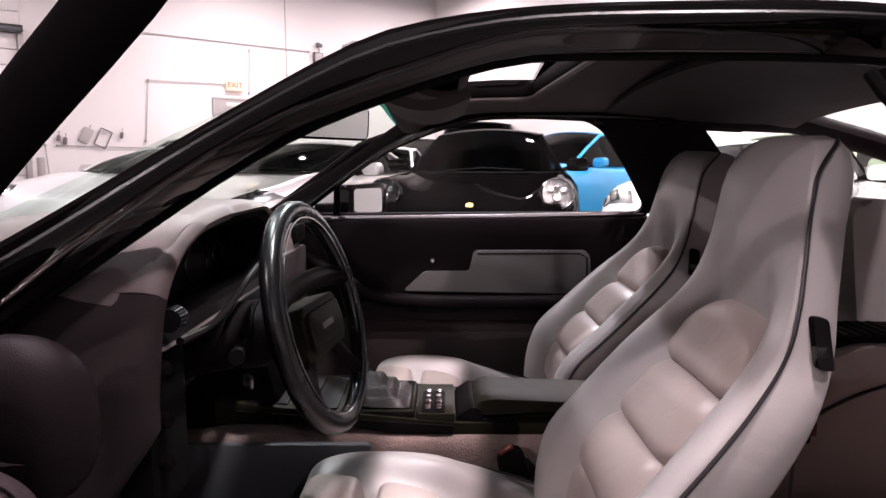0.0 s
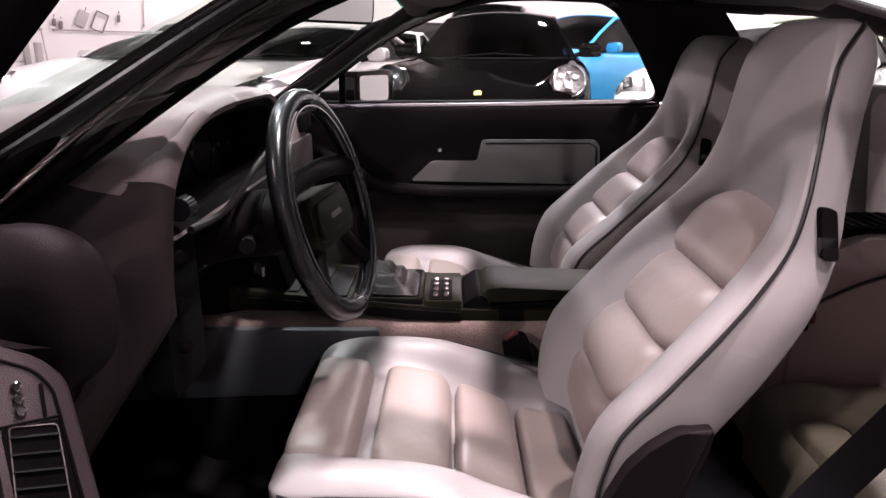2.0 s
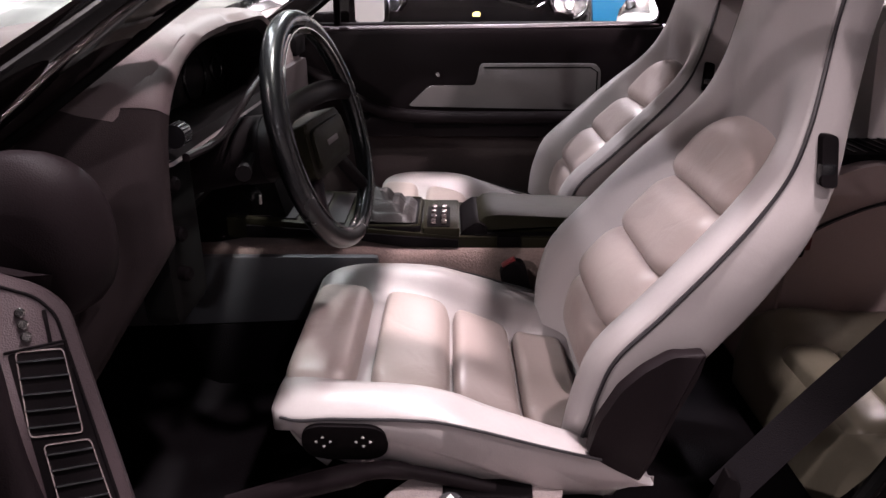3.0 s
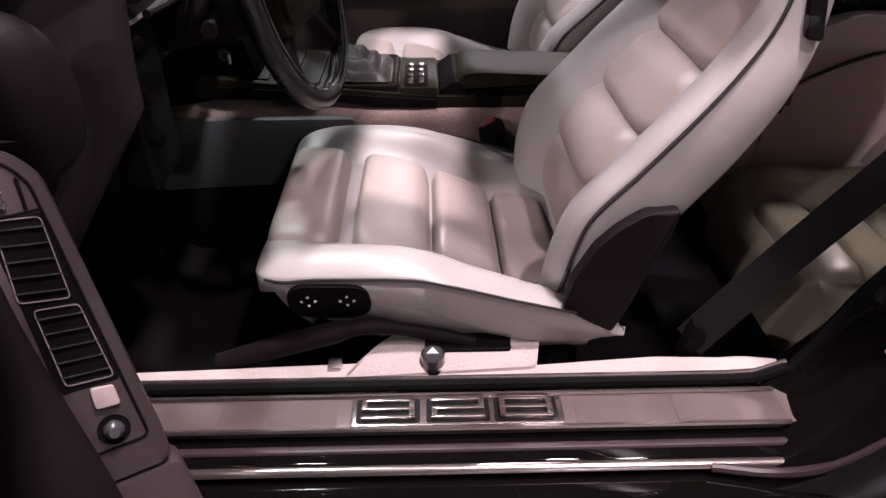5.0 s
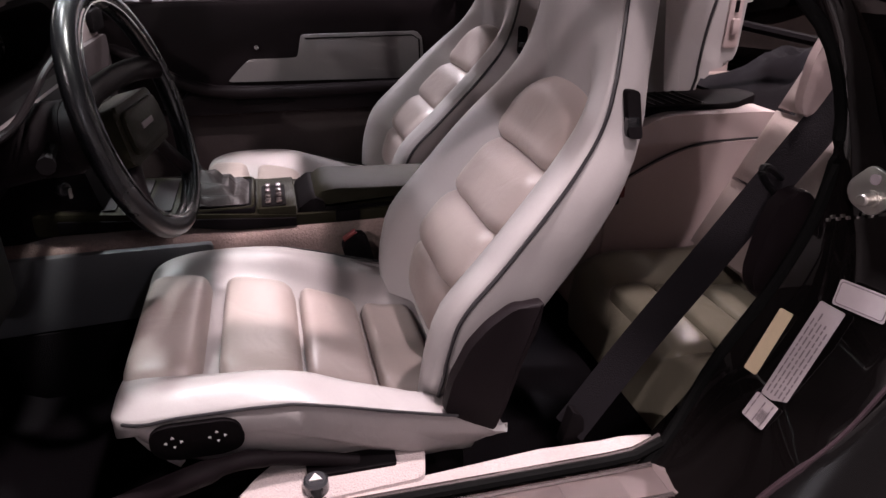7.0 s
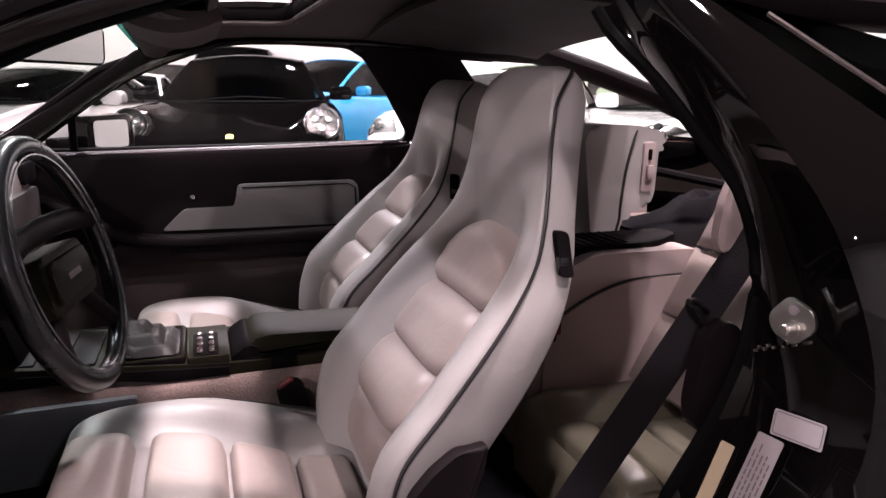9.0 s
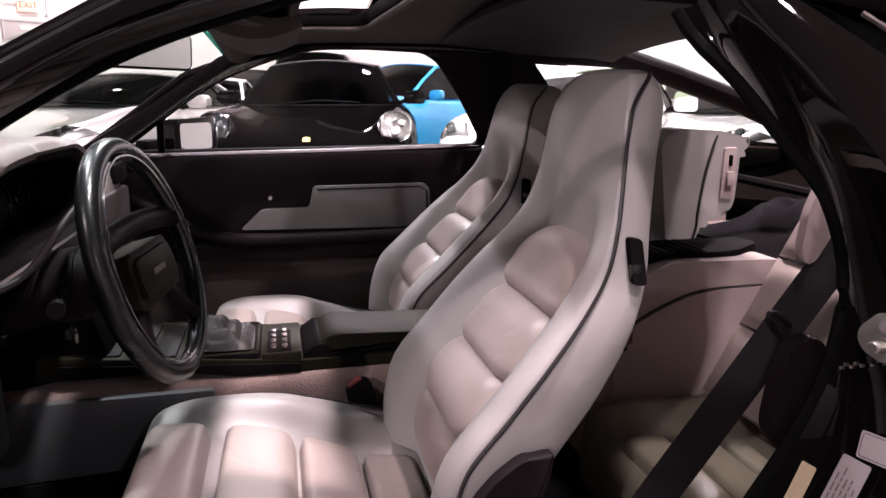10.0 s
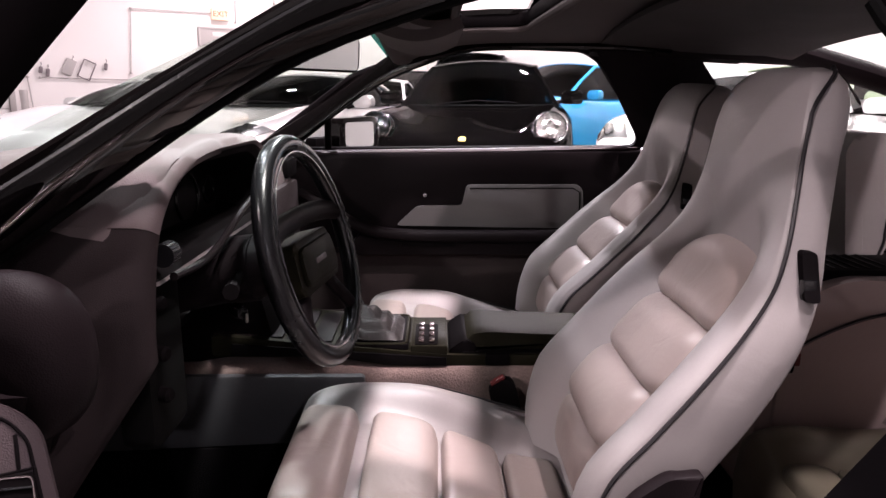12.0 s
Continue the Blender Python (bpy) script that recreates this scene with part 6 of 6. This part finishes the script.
def build_car(label, paint, place, L=4.4, W=1.80, H=1.30, belt=0.90, hood=0.86, nose=0.66, screen=(0.55, -0.25), roof_end=-0.9, rear=-1.75, tail=0.86,
              lamps="round", open_top=False, bars=(), group="parked cars", wing=0.07, kind="car", seats=True, taper=0.345, stations=None, base=0.44, lamp_at=None, lamp_r=1.0, ears=None):
    car = thing("parked_car", label, kind, group)
    hl = L / 2
    # lower body: x, half width, middle height, wing height, underside
    st = [(hl, 0.55, nose - 0.24, nose - 0.24, 0.30), (hl - 0.02, 0.70, nose - 0.10, nose - 0.10, 0.22), (hl - 0.12, 0.82, nose, nose + wing * 0.3, 0.18), (hl - 0.35, 0.92, nose + 0.06, nose + 0.06 + wing, 0.16),
          (hl - 0.75, 0.98, nose + 0.12, nose + 0.12 + wing, 0.18), (screen[0] + 0.35, 0.99, hood - 0.03, hood + wing * 0.4, 0.20), (screen[0], 0.98, hood, hood + 0.01, 0.20), (0.0, 0.98, belt, belt, 0.20),
          (rear + 0.5, 1.0, belt, belt, 0.20), (rear + 0.1, 0.99, tail, tail, 0.22), (-hl + 0.15, 0.93, tail - 0.06, tail - 0.06, 0.28), (-hl, 0.75, tail - 0.25, tail - 0.25, 0.36)]
    rings = []
    for x, w, zm, zs, zb in spline(stations or st, 48):
        w = w * W / 2
        pts = [(-0.85, zb), (-0.97, zb + 0.05), (-1.0, zb + 0.18), (-0.995, (zb + zs) / 2 + 0.05), (-0.97, zs - 0.10), (-0.90, zs - 0.02), (-0.78, zs), (-0.62, zs * 0.6 + zm * 0.4), (-0.45, zm), (0, zm + 0.012)]
        ring = [(x, k * w, z) for k, z in pts] + [(x, -k * w, z) for k, z in pts[-2::-1]]
        rings.append(ring)
    hull = loft(bmesh.new(), rings)
    skin = BVHTree.FromBMesh(hull)
    part("body", hull, paint, car, "", 50)
    wb, wr = W * base, W * taper
    fx0, fx1 = screen

    def cross(x, w, z, bow, n=9, dz=0.0):
        return [Vector((x + bow * (1 - (k * 2 / (n - 1) - 1) ** 2), w * (k * 2 / (n - 1) - 1), z + dz * (1 - (k * 2 / (n - 1) - 1) ** 2))) for k in range(n)]
    a, b = cross(fx0, wb, hood + 0.015, 0.22), cross(fx1, wr, H - 0.07, 0.10, dz=0.05)
    part("windscreen", sheet([[p.lerp(q, t) + Vector((0.03 * math.sin(t * 3.14), 0, 0.02 * math.sin(t * 3.14))) for p, q in zip(a, b)] for t in np.linspace(0, 1, 6)], 0.006), TINT, car, "dark reflective windscreen")
    part("screen_seal", tube([p + Vector((0.01, 0, 0.002)) for p in a], 0.014, 6), RUBBER, car)
    part("wiper", tube([a[2] + Vector((0.03, 0, 0.02)), a[4] + Vector((0.0, 0, 0.05)), a[6] + Vector((0.02, 0, 0.03))], 0.008, 6), BLACK, car)
    if not open_top:
        mid = cross((fx1 + roof_end) / 2, wr * 1.02, H - 0.045, 0.0, dz=0.05)
        c = cross(roof_end, wr * 0.97, H - 0.09, -0.08, dz=0.045)
        d = cross(rear, wb * 0.86, tail + 0.02, -0.15)
        part("roof", sheet([b, [p.lerp(q, 0.5) + Vector((0, 0, 0.008)) for p, q in zip(b, mid)], mid, [p.lerp(q, 0.5) + Vector((0, 0, 0.01)) for p, q in zip(mid, c)], c], 0.02), paint, car)
        part("rear_window", sheet([[p.lerp(q, t) for p, q in zip(c, d)] for t in np.linspace(0, 1, 4)], 0.006), TINT, car, "dark rear window")
        for s in (0, -1):
            sg = -1 if s == 0 else 1
            top = [b[s], mid[s], c[s]]
            bottom = [Vector((fx0 - 0.05, sg * wb * 1.01, belt)), Vector(((fx0 + rear) / 2, sg * wb * 1.03, belt)), Vector((rear + 0.25, sg * wb * 0.98, belt))]
            part("side_window", sheet([spline([p.lerp(q, t) for p, q in zip(top, bottom)], 9) for t in np.linspace(0, 1, 4)], 0.006), TINT, car, "dark side window")
            part("pillar", tube([b[s], b[s].lerp(a[s], 0.5) + Vector((0.02, 0, 0.01)), a[s]], 0.030, 8, squash=0.8), paint, car)
            part("pillar", tube([c[s], d[s]], 0.045, 8, squash=0.8), paint, car)
            part("roof_rail", tube(spline([b[s], mid[s], c[s]], 10), 0.026, 8), paint, car)
            part("pillar", tube([mid[s].lerp(c[s], 0.3), bottom[1].lerp(bottom[2], 0.3)], 0.022, 8), BLACK, car)
    else:
        part("screen_frame", tube(b, 0.025, 8), paint, car)
        for s in (0, -1):
            part("pillar", tube([b[s], a[s]], 0.026, 8), paint, car)
    part("cabin_tub", box(((fx0 + rear) / 2, 0, belt - 0.10), (fx0 - rear - 0.5, W * 0.80, 0.06), 0.02), BLACK, car)
    if seats:
        for sy in (-1, 1):
            part("seat", prism(round_poly([(-0.62, belt - 0.1), (-0.50, belt - 0.1), (-0.60, H - 0.19), (-0.68, H - 0.19)], 0.03, 3), sy * W * 0.2 - 0.17, sy * W * 0.2 + 0.17, "y", 0.04), BLACK_VINYL, car)
        part("steering_wheel", tube([(fx1 + 0.14 + 0.06 * math.sin(t), W * 0.2 + 0.18 * math.cos(t), belt + 0.03 + 0.15 * math.sin(t)) for t in np.linspace(0, 6.283, 21)[:-1]], 0.016, 8, closed=True), BLACK_SATIN, car)
    for sg in (-1, 1):
        m = new("side_mirror")
        m.parent = car
        mx, my = ears or (fx0 - 0.38, W * 0.5 + 0.07)
        my *= sg
        part("shell", prism(round_poly([(-0.11, -0.065), (0.11, -0.065), (0.10, 0.07), (-0.10, 0.06)], 0.04, 4), -0.05, 0.06, "x", 0.025), paint, m).matrix_basis = Matrix.Translation((mx, my, belt + 0.055))
        part("foot", tube([(mx + 0.02, my - sg * 0.06, belt + 0.03), (mx + 0.05, my - sg * 0.20, belt - 0.01)], 0.022, 8), BLACK, m)
        n = Vector((0.90, sg * 0.10, 0.40)).normalized()
        aim = Vector((lamp_at[0], sg * lamp_at[1], lamp_at[2])) if lamp_at else Vector((hl - 0.40, sg * W * 0.368, nose + 0.02))
        spot = skin.ray_cast(aim + n * 2, -n)[0] or aim
        lamp = new("headlight")
        lamp.parent = car
        if lamps == "round":
            c0, r0 = spot + n * 0.01, lamp_r
            part("bezel", drum(c0 - n * 0.08, c0 + n * 0.018, 0.128 * r0, 32, 0.120 * r0, bevel=0.01), paint, lamp)
            part("reflector", drum(c0, c0 + n * 0.022, 0.110 * r0, 32, 0.10 * r0), HEADLIGHT_BOWL, lamp, "smoky headlight bowl")
            for dy, dz, r in ((0.0, 0.035, 0.036), (-0.042, -0.03, 0.028), (0.045, -0.025, 0.028), (0.0, -0.055, 0.018)):
                q = c0 + n * 0.018 + (Vector((0, 1, 0)) * dy + n.cross(Vector((0, -1, 0))) * dz) * r0
                part("bulb", drum(q, q + n * 0.016, r * r0, 16, r * r0 * 0.7, bevel=0.004), HEADLIGHT, lamp)
            part("ring", tube([c0 + n * 0.024 + (Vector((0, 1, 0)) * math.cos(t) + n.cross(Vector((0, 1, 0))) * math.sin(t)) * 0.112 * r0 for t in np.linspace(0, 6.283, 33)[:-1]], 0.006, 6, closed=True), CHROME, lamp)
            dome = [[c0 + n * (0.020 + 0.030 * math.cos(f)) + (Vector((0, 1, 0)) * math.cos(t) + n.cross(Vector((0, 1, 0))) * math.sin(t)) * 0.110 * r0 * math.sin(f) for t in np.linspace(0, 2 * math.pi, 25)] for f in np.linspace(0.02, 1.5, 6)]
            part("lens", sheet(dome, 0.002), LENS, lamp, "clear domed headlight lens").visible_shadow = False
        else:
            rows = []
            for t in np.linspace(0, 1, 7):
                row = []
                for v in np.linspace(0, 1, 5):
                    a0 = Vector((hl - 0.16 - 0.42 * t, sg * W * (0.27 + 0.15 * v + 0.04 * t), nose + 0.02))
                    h0 = skin.ray_cast(a0 + n * 2, -n)[0] or a0
                    row.append(h0 + n * 0.012)
                rows.append(row)
            part("reflector", sheet(rows, -0.01 * sg), HEADLIGHT, lamp, "bright swept headlight")
            for t in (2, 4):
                q = rows[t][2]
                part("bulb", drum(q, q + n * 0.02, 0.04, 16, 0.03, bevel=0.004), HEADLIGHT_BOWL, lamp)
        for wx in (hl - 0.85, -hl + 0.85):
            wl = new("road_wheel")
            wl.parent = car
            part("tyre", tube([(wx + 0.26 * math.cos(t), sg * (W / 2 - 0.10), 0.32 + 0.26 * math.sin(t)) for t in np.linspace(0, 6.283, 25)[:-1]], 0.06, 10, closed=True, flat=Vector((0, 1, 0)), squash=1.5), RUBBER, wl)
            part("rim", drum((wx, sg * (W / 2 - 0.13), 0.32), (wx, sg * (W / 2 - 0.012), 0.32), 0.21, 24, bevel=0.02), STEEL, wl)
    part("intake", box((hl - 0.02, 0, nose - 0.34), (0.08, W * 0.5, 0.10), 0.02), BLACK, car, "dark front intake")
    for (x0, y0, z0, sx, sy, sz) in bars:
        part("dark_trim", box((x0, y0, z0), (sx, sy, sz), 0.01), BLACK, car)
    x, y, head = place
    # the heading is the way the nose points, in degrees from +x
    car.matrix_basis = pose(x, y, 0, 0, 0, head)
    return car


# nose to tail: place, half width, bonnet middle, wing crest, underside
CREST = [(2.20, 0.60, 0.50, 0.50, 0.30), (2.17, 0.74, 0.56, 0.57, 0.22), (2.08, 0.84, 0.615, 0.66, 0.18), (1.95, 0.91, 0.655, 0.78, 0.16), (1.80, 0.95, 0.695, 0.860, 0.16), (1.60, 0.97, 0.74, 0.892, 0.18),
         (1.30, 0.985, 0.80, 0.910, 0.20), (1.00, 0.99, 0.86, 0.922, 0.20), (0.75, 0.985, 0.902, 0.928, 0.20), (0.40, 0.98, 0.92, 0.935, 0.20), (0.0, 0.98, 0.945, 0.945, 0.20), (-1.2, 1.0, 0.95, 0.95, 0.20), (-1.7, 0.99, 0.86, 0.86, 0.22), (-2.05, 0.93, 0.80, 0.80, 0.28), (-2.2, 0.75, 0.60, 0.60, 0.36)]
black_coupe = build_car("glossy black sports coupe with round headlights facing the open car", DEEP_BLACK, (0.497, 6.04, 261.4), L=4.4, W=1.82, H=1.36, belt=0.945, hood=0.905, nose=0.63, screen=(0.50, -0.02), roof_end=-0.75, rear=-1.7, taper=0.290, stations=CREST, base=0.41, lamp_at=(1.82, 0.665, 0.705), lamp_r=1.12, ears=(0.36, 0.90))
part("hood_badge", prism(round_poly([(-0.028, -0.03), (0.028, -0.03), (0.030, 0.02), (0, 0.036), (-0.030, 0.02)], 0.006, 3), 0, 0.006, "x"), GOLD, black_coupe, "small gold badge").matrix_basis = Matrix.Translation((1.93, 0, 0.678)) @ Matrix.Rotation(radians(-58), 4, "Y")
build_car("silver sports car with swept headlights and dark windscreen", SILVER_PAINT, (-1.62, 6.75, 250), H=1.26, belt=0.90, hood=0.90, nose=0.66, screen=(0.55, -0.30), lamps="swept", wing=0.05)
build_car("white sports car between two others", WHITE_PAINT, (-1.15, 9.3, 262), H=1.28, belt=0.90, hood=0.90, nose=0.66, lamps="round")
build_car("bright blue hatchback parked at an angle", BLUE_PAINT, (2.05, 9.9, 216), L=4.3, W=1.82, H=1.52, belt=0.98, hood=1.0, nose=0.75, screen=(0.75, 0.0), roof_end=-1.3, rear=-1.9, tail=1.0, lamps="swept", wing=0.04)
build_car("white sports car with swept headlights", WHITE_PAINT, (3.0, 5.2, 235), L=4.4, H=1.22, belt=0.88, hood=0.88, nose=0.68, lamps="swept", wing=0.07)
build_car("dark open-top car parked in the back row", GREY_PAINT, (-0.5, 12.2, 265), H=1.5, belt=1.05, hood=1.04, nose=0.8, open_top=True, lamps="round")
build_car("dark off-roader with light cabin frame in the back row", GREY_PAINT, (0.75, 12.9, 262), H=1.85, belt=1.2, hood=1.18, nose=0.95, screen=(0.6, 0.25), roof_end=-1.7, rear=-2.0, tail=1.2)
build_car("white coupe parked behind the open car", WHITE_PAINT, (4.75, 4.6, 205), H=1.2, belt=0.86, hood=0.84, nose=0.66, lamps="swept", wing=0.04, bars=((1.95, 0, 0.66, 0.3, 1.3, 0.10),))
build_car("pale green saloon parked near the end wall", GREEN_PAINT, (4.3, 7.2, 225), H=1.38, belt=0.95, hood=0.93, nose=0.72, lamps="swept")
build_car("white car with dark windscreen near the long wall", WHITE_PAINT, (-3.4, 7.3, 262), H=1.22, belt=0.88, hood=0.9, nose=0.68, lamps="swept")
build_car("white car with dark roof near the long wall", WHITE_PAINT, (-4.6, 11.2, 258), H=1.48, belt=0.95, hood=0.93, nose=0.7, lamps="round")
build_car("dark saloon parked behind the coupe's tail", GREY_PAINT, (7.0, 3.6, 200), H=1.35, belt=0.92, hood=0.9, nose=0.7, lamps="swept")
